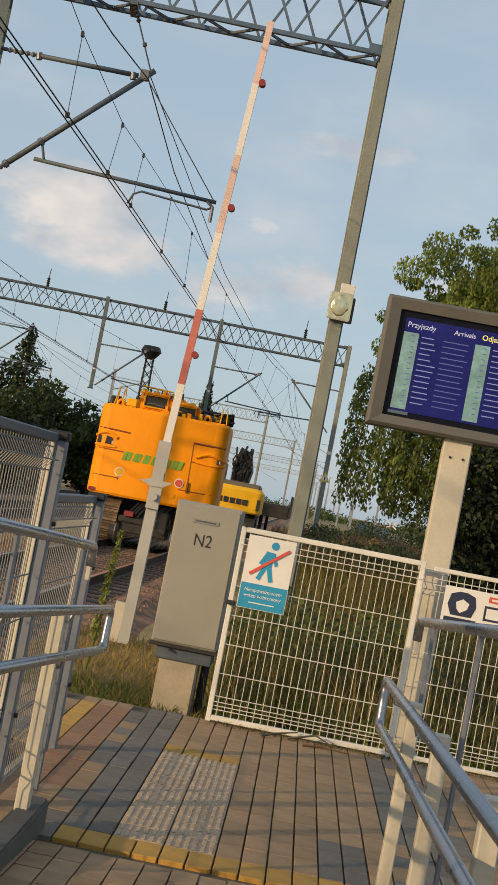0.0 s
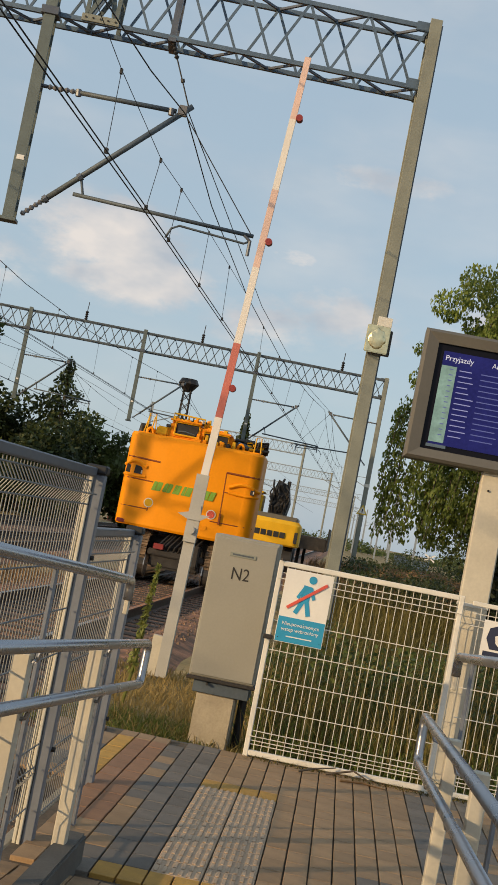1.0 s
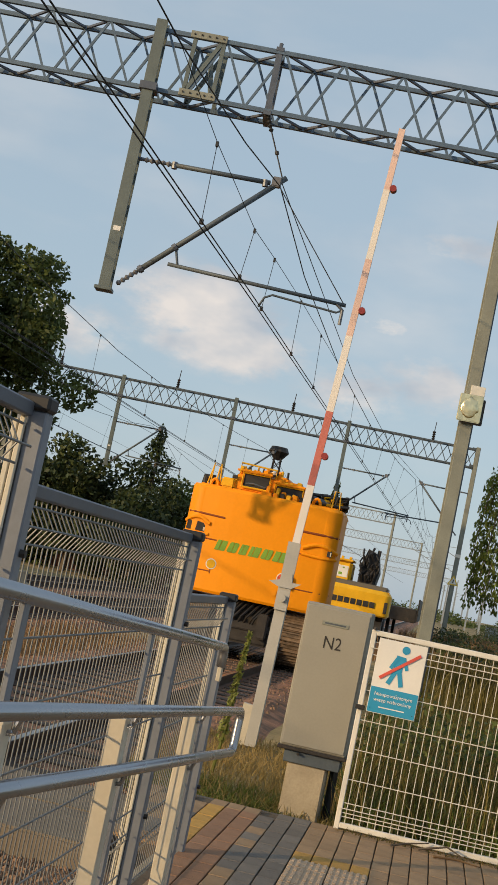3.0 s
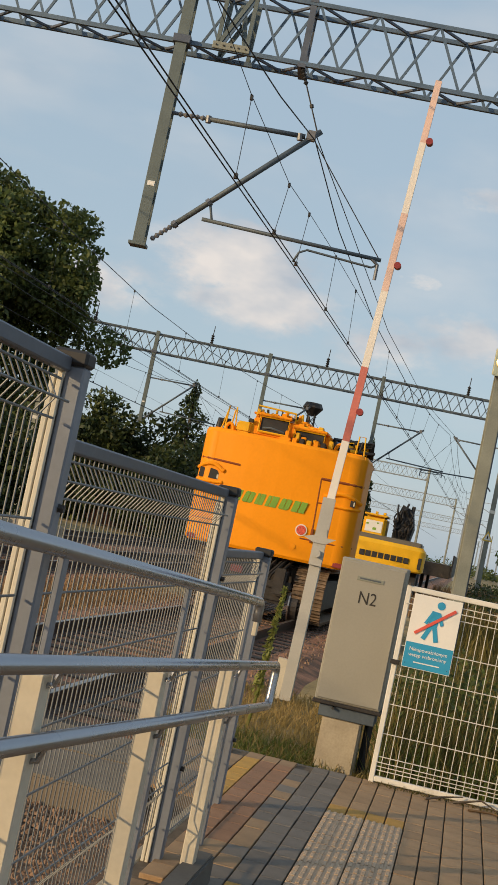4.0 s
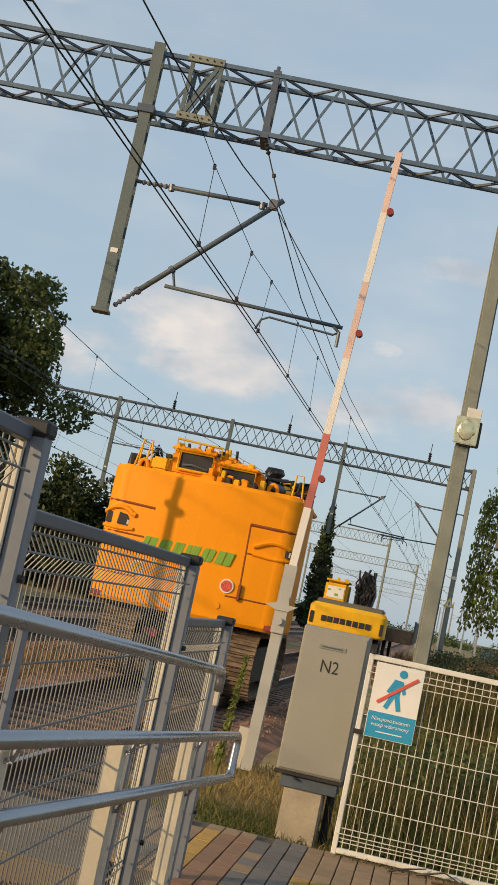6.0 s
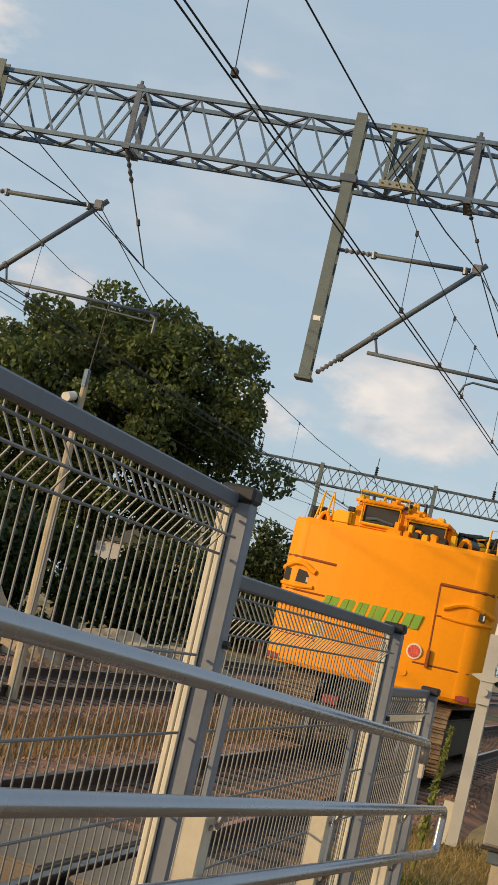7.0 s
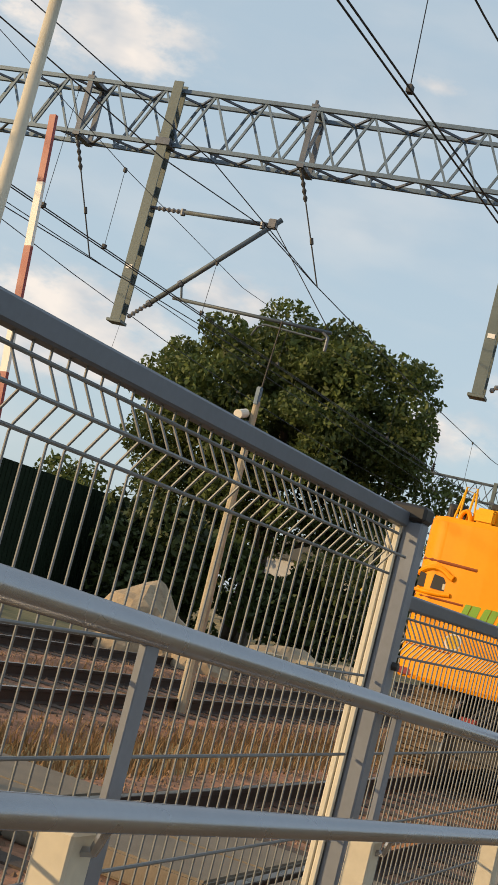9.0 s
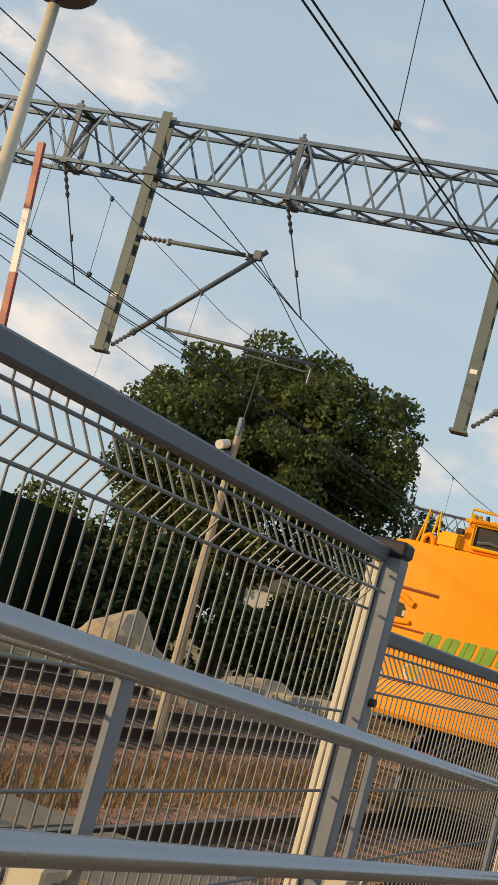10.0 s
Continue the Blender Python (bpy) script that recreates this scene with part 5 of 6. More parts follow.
def orange_machine():
    o = thing("rail_excavator", None, "large orange crawler excavator seen from behind, riding the rails", "excavator")
    W, z0, z1 = 3.0, 1.06, 3.11
    bm = bmesh.new()
    slab(bm, rounded_plan(W, 1.5, 0.30, 0.10, 16), [(z0, 0.03), (z0 + 0.05, 0.0), (z1 - 0.06, -0.0), (z1, 0.03)])
    body = part("counterweight", bm, M_ORANGE, o, "smooth orange counterweight shell")
    X = lambda u: -W / 2 + u * W
    Z = lambda v: z1 - v * (z1 - z0)
    yr = lambda u: 0.10 - 0.10 * (1 - (X(u) / (W / 2 - 0.3)) ** 2) if abs(X(u)) < W / 2 - 0.3 else 0.10 + 0.30 - math.sqrt(max(0, 0.09 - (abs(X(u)) - W / 2 + 0.3) ** 2))

    def groove(u0, v0, u1, v1, th=0.026, mm=None, name="panel_gap", proud=0.004):
        n = 6
        bm = bmesh.new()
        tube(bm, [(X(u0 + (u1 - u0) * k / n), yr(u0 + (u1 - u0) * k / n) + th * 0.25, Z(v0 + (v1 - v0) * k / n)) for k in range(n + 1)], th * 0.55, 6)
        return part(name, bm, mm or M_ORANGE_D, body)

    # raised side covers; dark orange tubes paint the shadow in their gaps
    groove(0.755, 0.262, 0.99, 0.262, 0.05, name="panel_recess")
    groove(0.02, 0.272, 0.265, 0.285, 0.042, name="panel_recess")
    groove(0.01, 0.50, 0.24, 0.505, 0.03, name="panel_recess")
    for pts in (((0.755, 0.26), (1.0, 0.26)), ((0.755, 0.26), (0.765, 0.80)), ((0.765, 0.47), (1.0, 0.47)), ((0.70, 0.80), (1.0, 0.80)),
                ((0.03, 0.80), (0.235, 0.80)), ((0.235, 0.76), (0.235, 0.82))):
        groove(*pts[0], *pts[1])
    # air intake scoops: arched hood, lower lip, and openings with ribs between
    for u0, u1, holes, top in ((0.015, 0.165, ((0.045, 0.062), (0.115, 0.075)), 0.315), (0.80, 0.995, ((0.955, 0.05),), 0.36)):
        n = 10
        m_u = (u0 + u1) / 2
        for v, th, nm, arch in ((top, 0.055, "intake_scoop", 0.05), (0.475, 0.04, "intake_lip", -0.008)):
            bm = bmesh.new()
            pts = []
            for k in range(n + 1):
                a = u0 - 0.01 + (u1 - u0 + 0.02) * k / n
                q = 1 - ((a - m_u) / (u1 - u0) * 2) ** 2
                pts.append((X(a), yr(min(max(a, 0.003), 0.997)) - 0.01, Z(v + arch * (1 - max(0, q)))))
            tube(bm, pts, th * 0.7, 8)
            part(nm, bm, M_ORANGE, body)
        # solid black prisms stand in for the shade inside each opening
        for a, wd in holes:
            bm = bmesh.new()
            hw = wd * W * 0.42
            prism(bm, [(X(a) - hw, Z(0.445)), (X(a) + hw, Z(0.45)), (X(a) + hw * 1.05, Z(0.40)), (X(a) + hw * 0.5, Z(0.368)), (X(a) - hw * 0.8, Z(0.358))], yr(a) - 0.012, yr(a) + 0.06)
            part("intake_opening", bm, M_BLACK, body, "dark air intake opening")
            # pale chip paints a highlight at the opening's edge
            part("intake_glint", B((X(a) + hw * 0.6, yr(a) - 0.016, Z(0.44)), (X(a) + hw * 0.95, yr(a) - 0.011, Z(0.405)), 0.002), M_SUNLIT_PALE, body)
    # maker's mark as plain slanted green stencil shapes, each split by a bridge
    u = 0.235
    for wdt, cut in ((0.064, 0.42), (0.058, 0.5), (0.046, 0.4), (0.064, 0.36), (0.058, 0.5), (0.076, 0.5)):
        x, z, y = X(u), Z(0.59), min(yr(u), yr(u + wdt)) - 0.006
        w_ = W * wdt
        for a, b in ((0.0, cut - 0.05), (cut + 0.05, 1.0)):
            bm = bmesh.new()
            xa, xb = x + w_ * a, x + w_ * b
            e = 0.022 if wdt == 0.058 else 0.006
            prism(bm, [(xa, z + e * (a == 0)), (xa + e * (a == 0), z), (xb - e * (b == 1), z), (xb + 0.01, z + e * (b == 1)),
                       (xb + 0.055, z + 0.2 - e * (b == 1)), (xb + 0.055 - e * (b == 1), z + 0.2), (xa + 0.055 + e * (a == 0), z + 0.2), (xa + 0.05, z + 0.2 - e * (a == 0))], y, y + 0.03)
            part("lettering_block", bm, M_GREEN_P, body, "plain green stencil block")
        u += wdt + 0.018
    for u, m in ((0.70, M_REDREF), (0.235, M_YEL)):
        q = (X(u), yr(u), Z(0.73))
        part("reflector_rim", T([(q[0], q[1] + 0.01, q[2]), (q[0], q[1] - 0.012, q[2])], 0.105, 24), M_WHITE, body, "pale rim")
        part("reflector_disc", T([(q[0], q[1], q[2]), (q[0], q[1] - 0.018, q[2])], 0.085, 24), m, body, "round reflector")
    for u in (0.06, 0.94):
        part("tail_lamp", B((X(u) - 0.11, yr(u) - 0.02, Z(0.985)), (X(u) + 0.11, yr(u) + 0.06, Z(0.945)), 0.01), M_ARM_R2, body, "red tail lamp")
    part("plug", T([(X(0.67), yr(0.67), Z(0.88)), (X(0.67), yr(0.67) - 0.012, Z(0.88))], 0.05, 16), M_ORANGE, body)
    part("latch", B((X(0.765) - 0.02, -0.005, Z(0.82)), (X(0.765) + 0.03, 0.04, Z(0.70)), 0.01), M_ORANGE_D, body)
    # engine deck
    d = part("engine_deck", B((-1.38, 0.35, z1 - 0.05), (1.38, 3.4, z1 + 0.03), 0.02), M_ORANGE, o)
    part("hood", B((-0.70, 0.40, z1 + 0.02), (0.60, 1.9, z1 + 0.36), 0.03), M_ORANGE, d, "orange engine hood")
    for x0, x1, zc, zd in ((-0.56, -0.06, 0.12, 0.36), (0.10, 0.62, 0.04, 0.24)):
        # black plate on the closed hood stands in for a shaded opening
        part("hood_opening", B((x0, 0.385, z1 + zc), (x1, 0.402, z1 + zd), 0.004), M_BLACK, d, "dark opening in the hood")
        part("opening_frame", T([(x0 - 0.02, 0.36, z1 + zc - 0.02), (x1 + 0.02, 0.36, z1 + zc - 0.02), (x1 + 0.02, 0.36, z1 + zd + 0.02), (x0 - 0.02, 0.36, z1 + zd + 0.02), (x0 - 0.02, 0.36, z1 + zc - 0.02)], 0.022, 6), M_YEL, d, "yellow frame")
        part("hood_lid", B((x0 - 0.06, 0.30, z1 + zd + 0.03), (x1 + 0.06, 1.0, z1 + zd + 0.075), 0.012), M_ORANGE, d)
        part("inner_pipe", T([(x0 + 0.05, 0.38, z1 + zc + 0.05), (x0 + 0.2, 0.36, z1 + zc + 0.07), (x1 - 0.05, 0.38, z1 + zc + 0.03)], 0.02, 6), M_GALV_D, d)
    part("upper_hood", B((-0.68, 0.55, z1 + 0.34), (0.30, 1.9, z1 + 0.44), 0.03), M_ORANGE, d)
    rr = random.Random(8)
    for k in range(26):
        x = -0.66 + k * 0.05 + rr.uniform(-0.02, 0.02)
        zz = z1 + (0.40 if x < 0.05 else 0.28)
        w_, h_ = rr.uniform(0.018, 0.055), rr.uniform(0.03, 0.10)
        part("hood_bracket", B((x - w_, 0.34 + rr.uniform(0, .1), zz), (x + w_, 0.52, zz + h_), 0.008), (M_ORANGE, M_YEL, M_ORANGE, M_DARK, M_YEL)[k % 5], d)
    for k in range(9):
        x = -0.02 + k * 0.1
        part("lower_bracket", B((x - rr.uniform(.02, .05), 0.22, z1 + 0.0), (x + rr.uniform(.02, .05), 0.36, z1 + rr.uniform(0.05, 0.2)), 0.01), (M_ORANGE, M_DARK, M_YEL)[k % 3], d)
    part("air_filter_cover", T([(-0.66, 0.42, z1 + 0.15), (-0.66, 0.9, z1 + 0.15)], 0.14, 18), M_YEL, d, "yellow round cover")
    part("upright_frame", T([(-1.28, 0.5, z1), (-1.20, 0.5, z1 + 0.42), (-1.08, 0.5, z1 + 0.40), (-1.12, 0.5, z1)], 0.016, 6), M_YEL, d)
    part("hood_step", B((-0.98, 0.32, z1 + 0.02), (-0.72, 0.9, z1 + 0.22), 0.03), M_YEL, d, "yellow side box")
    part("rear_bumper_block", B((-0.14, 0.10, z1 - 0.02), (0.08, 0.30, z1 + 0.07), 0.02), M_ORANGE, d)
    part("beacon", T([(-0.02, 0.5, z1 + 0.36), (-0.02, 0.5, z1 + 0.5)], 0.05, 10), M_ARM_W, d, "pale beacon")
    for x in (-1.12, 0.93):
        part("lifting_eye", T([(x + 0.07 * math.cos(q / 6 * math.pi), 0.45, z1 + 0.02 + 0.13 * math.sin(q / 6 * math.pi)) for q in range(7)], 0.03, 8), M_ORANGE, d)
    part("exhaust", T([(-1.33, 0.55, z1), (-1.33, 0.55, z1 + 0.16), (-1.15, 0.6, z1 + 0.16)], 0.075, 12), M_BLACK, d, "black exhaust")
    for x, w2, hr in ((-1.22, 0.20, 0.46), (1.22, 0.16, 0.36)):
        part("handrail", T([(x, 0.5, z1), (x + 0.02, 0.5, z1 + hr), (x + w2 * 0.8, 0.5, z1 + hr), (x + w2, 0.5, z1)], 0.014, 8), M_YEL, d, "yellow tube handrail")
    part("work_lamp", B((-0.78, 0.3, z1 + 0.22), (-0.68, 0.36, z1 + 0.29), 0.01), M_BLACK, d)
    for k in range(12):
        x = -0.66 + k * 0.082 + rr.uniform(-0.02, 0.02)
        hgt = rr.uniform(0.03, 0.13)
        part("deck_fitting", T([(x, 0.6, z1 + 0.40), (x + rr.uniform(-0.03, 0.03), 0.6, z1 + 0.44 + hgt)], rr.uniform(0.015, 0.04), 8), (M_ORANGE, M_YEL, M_DARK)[k % 3], d)
    for k in range(5):
        x = 0.1 + k * 0.13
        part("deck_box", B((x, 0.12, z1 - 0.01), (x + 0.09, 0.27, z1 + rr.uniform(0.04, 0.11)), 0.012), (M_ORANGE, M_DARK, M_YEL)[k % 3], d)
    part("deck_rail", T([(-0.66, 0.4, z1 + 0.36), (-0.66, 0.4, z1 + 0.56), (0.05, 0.4, z1 + 0.53), (0.05, 0.4, z1 + 0.36)], 0.018, 6), M_YEL, d)
    part("side_tank", B((-1.3, 0.75, z1), (-1.0, 1.5, z1 + 0.14), 0.03), M_BLACK, d)
    # hoses and folded boom behind
    for k in range(24):
        x = 0.62 + rr.uniform(0, 0.6)
        z = z1 + rr.uniform(0.08, 0.30)
        part("hose", T([(x, 0.9 + rr.uniform(0, .5), z1), (x + 0.06, 0.9, z), (x + 0.2 + rr.uniform(0, .15), 1.0, z + 0.03), (x + 0.25, 1.2, z1 + 0.05)], rr.uniform(0.02, 0.035), 8), M_BLACK if k % 4 else M_YEL, d, "hydraulic hose")
    part("boom_foot", B((0.66, 1.2, z1 - 0.05), (1.36, 2.6, z1 + 0.26), 0.06), M_DARK, d)
    part("boom_bracket", B((0.60, 0.6, z1), (0.72, 1.4, z1 + 0.28), 0.03), M_ORANGE, d)
    part("ram", T([(0.8, 0.8, z1 + 0.16), (1.3, 1.1, z1 + 0.1)], 0.06, 10), M_GALV, d)
    # cab ahead on the far side
    part("cab", B((-1.35, 2.2, z1 - 1.4), (-0.4, 3.5, z1 + 0.12), 0.08), M_ORANGE, o)
    # slew ring, chassis, rail gear
    part("slew_ring", T([(0, 2.2, 0.95), (0, 2.2, 1.12)], 0.85, 24), M_DARK, o)
    part("chassis", B((-0.75, 0.9, 0.45), (0.75, 3.9, 0.95), 0.05), M_DARK, o)
    crawler("crawler", o, -0.93, 0.56, 0.10, 4.4, 0.03, 0.98)
    crawler("crawler", o, 0.93, 0.56, 0.10, 4.4, 0.03, 0.98)
    ax = part("rail_axle", B((-0.55, 0.15, 0.25), (0.55, 0.45, 0.62), 0.05), M_DARK, o, "greasy rail axle")
    for s in (-0.72, 0.72):
        part("rail_wheel", T([(s - 0.07, 0.30, 0.27), (s + 0.07, 0.30, 0.27)], 0.26, 20), M_DARK, ax)
        part("wheel_flange", T([(s - (0.09 if s > 0 else -0.09), 0.30, 0.27), (s - (0.065 if s > 0 else -0.065), 0.30, 0.27)], 0.29, 20), M_RAILTOP, ax, "bright wheel flange")
    for k in range(9):
        x = rr.uniform(-0.6, 0.3)
        part("underside_hose", T([(x, 0.2, 0.5), (x + 0.1, 0.05, 0.75), (x + 0.3, 0.25, 1.05)], 0.025, 6), M_BLACK if k % 2 else M_DARK, ax)
    # coupling and cross beam use the dark steel to paint underside shade
    part("coupling", B((0.30, -0.05, 0.40), (0.52, 0.4, 0.88), 0.03), M_DARK, ax, "steel coupling bracket, darkened as in underside shade")
    part("cross_beam", B((-0.62, 0.08, 0.52), (0.62, 0.18, 0.66), 0.02), M_DARK, ax)
    part("marker_box", B((-0.5, 0.0, 0.66), (-0.28, 0.1, 0.78), 0.01), M_ARM_R2, ax, "red marker box")
    return o


ORANGE = orange_machine()


def yellow_machine():
    o = thing("yellow_excavator", pose(-2.55, 47.5, 0), "yellow road-rail excavator with folded black arm on the track", "excavator")
    W = 2.75
    bm = bmesh.new()
    slab(bm, rounded_plan(W, 1.6, 0.25, 0.06), [(0.95, 0.06), (1.0, 0.0), (1.72, 0.0), (1.86, 0.12)])
    body = part("counterweight", bm, M_YEL, o, "yellow counterweight")
    for k in range(8):
        x = -0.90 + k * 0.225
        part("lettering_block", B((x, -0.012, 1.22), (x + 0.185, 0.03, 1.42), 0.004), M_BLACK, body, "plain black lettering block")
    for s in (-1, 1):
        part("stripe_block", B((s * 1.25 - 0.06, 0.02, 1.1), (s * 1.25 + 0.06, 0.12, 1.5), 0.01), M_BLACK, body)
    part("engine_hood", B((-1.2, 0.6, 1.8), (1.2, 2.6, 2.02), 0.05), M_FRAME, o, "dark engine hood")
    cab = part("cab", B((-1.1, 1.6, 1.6), (-0.25, 3.2, 2.72), 0.10), M_YEL, o, "yellow cab")
    part("rear_window", B((-1.0, 1.58, 2.1), (-0.38, 1.605, 2.52), 0.01), M_WHITE_S, cab, "bright rear window with stickers")
    part("cab_roof", B((-1.1, 1.5, 2.70), (-0.25, 3.2, 2.77), 0.02), M_YEL, cab)
    for x, z, q in ((-0.98, 2.35, 0.09), (-0.72, 2.18, 0.13), (-0.6, 2.42, 0.07)):
        part("window_sticker", B((x, 1.572, z), (x + q, 1.579, z + q * 0.7)), M_GREEN_P, cab)
    for x in (-0.98, -0.66, -0.36):
        part("roof_lamp", B((x - 0.05, 1.48, 2.77), (x + 0.05, 1.56, 2.86), 0.01), M_YEL if x > -0.7 else M_BLACK, cab)
    bm = bmesh.new()
    prism(bm, [(0.0, 1.9), (0.62, 1.9), (0.72, 2.5), (0.58, 3.15), (0.2, 3.3), (0.02, 2.7)], 1.8, 3.4)
    a = part("folded_arm", bm, M_BLACK, o, "black folded arm")
    rr = random.Random(4)
    for k in range(26):
        x, z = rr.uniform(0.0, 0.62), rr.uniform(2.0, 2.95)
        part("arm_hose", T([(x, 1.75, z), (x + rr.uniform(-0.12, 0.12), 1.62, z + 0.2), (x + rr.uniform(-0.12, 0.12), 1.75, z + rr.uniform(0.25, 0.45))], rr.uniform(0.025, 0.05), 6), M_BLACK if k % 3 else M_DARK, a)
    part("arm_ram", T([(0.55, 1.8, 2.0), (0.6, 1.9, 3.3)], 0.07, 8), M_DARK, a)
    part("undercarriage", B((-1.0, 0.5, 0.35), (1.0, 4.0, 0.95), 0.06), M_DARK, o)
    for s in (-1, 1):
        for y in (0.9, 3.4):
            part("tyre", T([(s * 0.7, y, 0.5), (s * 1.2, y, 0.5)], 0.48, 20), M_BLACK, o)
    return o


yellow_machine()
wg = thing("flat_wagon", pose(-2.2, 56, 0), "dark flat wagon standing on the track behind the excavator", "wagon")
part("deck", B((-1.4, 0, 0.9), (1.9, 14, 1.45), 0.03), M_DARK, wg)
part("side_board", B((1.9, 0, 0.95), (1.96, 14, 1.9), 0.01), M_DARK, wg)
for yy in (2, 11):
    for s in (-0.75, 0.75):
        part("wheel", T([(s - 0.07, yy, 0.45), (s + 0.07, yy, 0.45)], 0.45, 18), M_DARK, wg)

# ---- plants ----


def limbs(parent, base, h, r, n, spread, mat_, seed, lean=(0, 0)):
    rr = random.Random(seed)
    bx, by, bz = base
    bm = bmesh.new()
    pts = [(bx + lean[0] * t + 0.1 * math.sin(t * 5), by + lean[1] * t, bz + h * t) for t in (0, 0.25, 0.5, 0.75, 1)]
    tube(bm, pts, [r * 1.25, r, r * 0.8, r * 0.5, r * 0.15], 9)
    part("trunk", bm, mat_, parent, "tapered trunk")
    ends = []
    for k in range(n):
        t = rr.uniform(0.25, 0.95)
        a = rr.uniform(0, 2 * math.pi)
        s = spread * (1.15 - t) * rr.uniform(0.7, 1.1)
        p = Vector((bx + lean[0] * t, by + lean[1] * t, bz + h * t))
        q = p + Vector((math.cos(a) * s, math.sin(a) * s, s * rr.uniform(0.2, 0.7)))
        m_ = p.lerp(q, 0.5) + Vector((0, 0, 0.1 * s))
        bm = bmesh.new()
        tube(bm, [p, m_, q], [r * 0.4 * (1.2 - t), r * 0.25 * (1.2 - t), 0.01], 6)
        part("limb", bm, mat_, parent)
        ends.append(q)
    return ends


def leaf_cloud(name, parent, clumps, n, size, mat_, seed, droop=0.0, label="", aspect=0.55):
    """Many small leaves spread in uneven clumps: each clump is centre, radii, weight."""
    rr = np.random.RandomState(seed)
    wts = np.array([c[2] for c in clumps], float)
    pick = rr.choice(len(clumps), n, p=wts / wts.sum())
    C = np.array([c[0] for c in clumps], float)[pick]
    Rd = np.array([c[1] for c in clumps], float)[pick]
    d = rr.normal(size=(n, 3))
    d /= np.linalg.norm(d, axis=1)[:, None]
    rad = rr.uniform(0.35, 1.0, (n, 1)) ** 0.6
    P0 = C + d * Rd * rad
    a = rr.normal(size=(n, 3)); a[:, 2] -= droop * 2
    a /= np.linalg.norm(a, axis=1)[:, None]
    b = np.cross(a, rr.normal(size=(n, 3)))
    b /= np.linalg.norm(b, axis=1)[:, None]
    s = size * rr.uniform(0.6, 1.35, (n, 1))
    v = np.stack([P0 - a * s, P0 + b * s * aspect, P0 + a * s, P0 - b * s * aspect], 1).reshape(-1, 3)
    f = np.arange(n * 4).reshape(-1, 4)
    ob = raw(name, v.tolist(), f.tolist(), mat_, parent)
    tagged(ob, label, kind="stuff")
    return ob


def crown_clumps(c, rx, ry, rz, n, r0, r1, seed, flat=0.75):
    rr = random.Random(seed)
    out = []
    while len(out) < n:
        d = Vector((rr.gauss(0, 1), rr.gauss(0, 1), rr.gauss(0, 1))).normalized()
        k = rr.uniform(0.35, 1.0)
        r = rr.uniform(r0, r1)
        out.append(((c[0] + d.x * rx * k, c[1] + d.y * ry * k, c[2] + d.z * rz * k), (r, r, r * flat), r * r))
    return out


def tree(name, base, h, r, centre, radii, n_clump, r0, r1, n_leaf, leaf, mat_l, mat_b, seed, label, droop=0.0, cat="tree"):
    t = thing(name, None, label, cat, "trees round the tracks")
    limbs(t, base, h, r, 9, max(radii[:2]), mat_b, seed)
    cl = crown_clumps(centre, *radii, n_clump, r0, r1, seed + 1)
    leaf_cloud("crown", t, cl, n_leaf, leaf, mat_l, seed + 2, droop, "leafy uneven crown")
    return t


tree("broadleaf_tree", (-20.2, 46, -0.3), 9.5, 0.45, (-20.1, 46, 7.7), (6.6, 4.5, 4.5), 250, 0.45, 1.25, 90000, 0.115, L_OAK, M_BARK, 11, "large dark green broadleaf tree beyond the tracks")
tree("birch_tree", (5.4, 30, -0.3), 9.0, 0.2, (5.3, 30, 6.0), (4.0, 2.6, 3.4), 340, 0.22, 0.6, 130000, 0.046, L_BIRCH, M_BARK_B, 21, "drooping light green birch beside the line", 1.3)
tree("broadleaf_tree", (7.6, 28, -0.3), 8, 0.22, (7.6, 28, 4.6), (3.4, 2.4, 4.3), 100, 0.5, 1.1, 34000, 0.08, L_BIRCH, M_BARK, 31, "green tree behind the wire fence", 0.4)
tree("dark_shrub", (5.6, 25.5, -0.3), 3.4, 0.10, (5.9, 25.5, 2.2), (2.6, 1.3, 2.4), 60, 0.4, 0.9, 16000, 0.09, L_DARK, M_BARK, 41, "dark dense shrub behind the wire fence", cat="shrub")


# shrub added to fill the shadowed gap; its leaf colour carries the shade
tree("dark_shrub", (4.2, 21.5, -0.3), 4.5, 0.12, (4.25, 21.5, 2.0), (1.45, 1.2, 2.5), 70, 0.4, 0.7, 34000, 0.06, L_DEEP, M_BARK, 45, "shrub behind the wire fence, leaves coloured as in deep shade", cat="shrub")


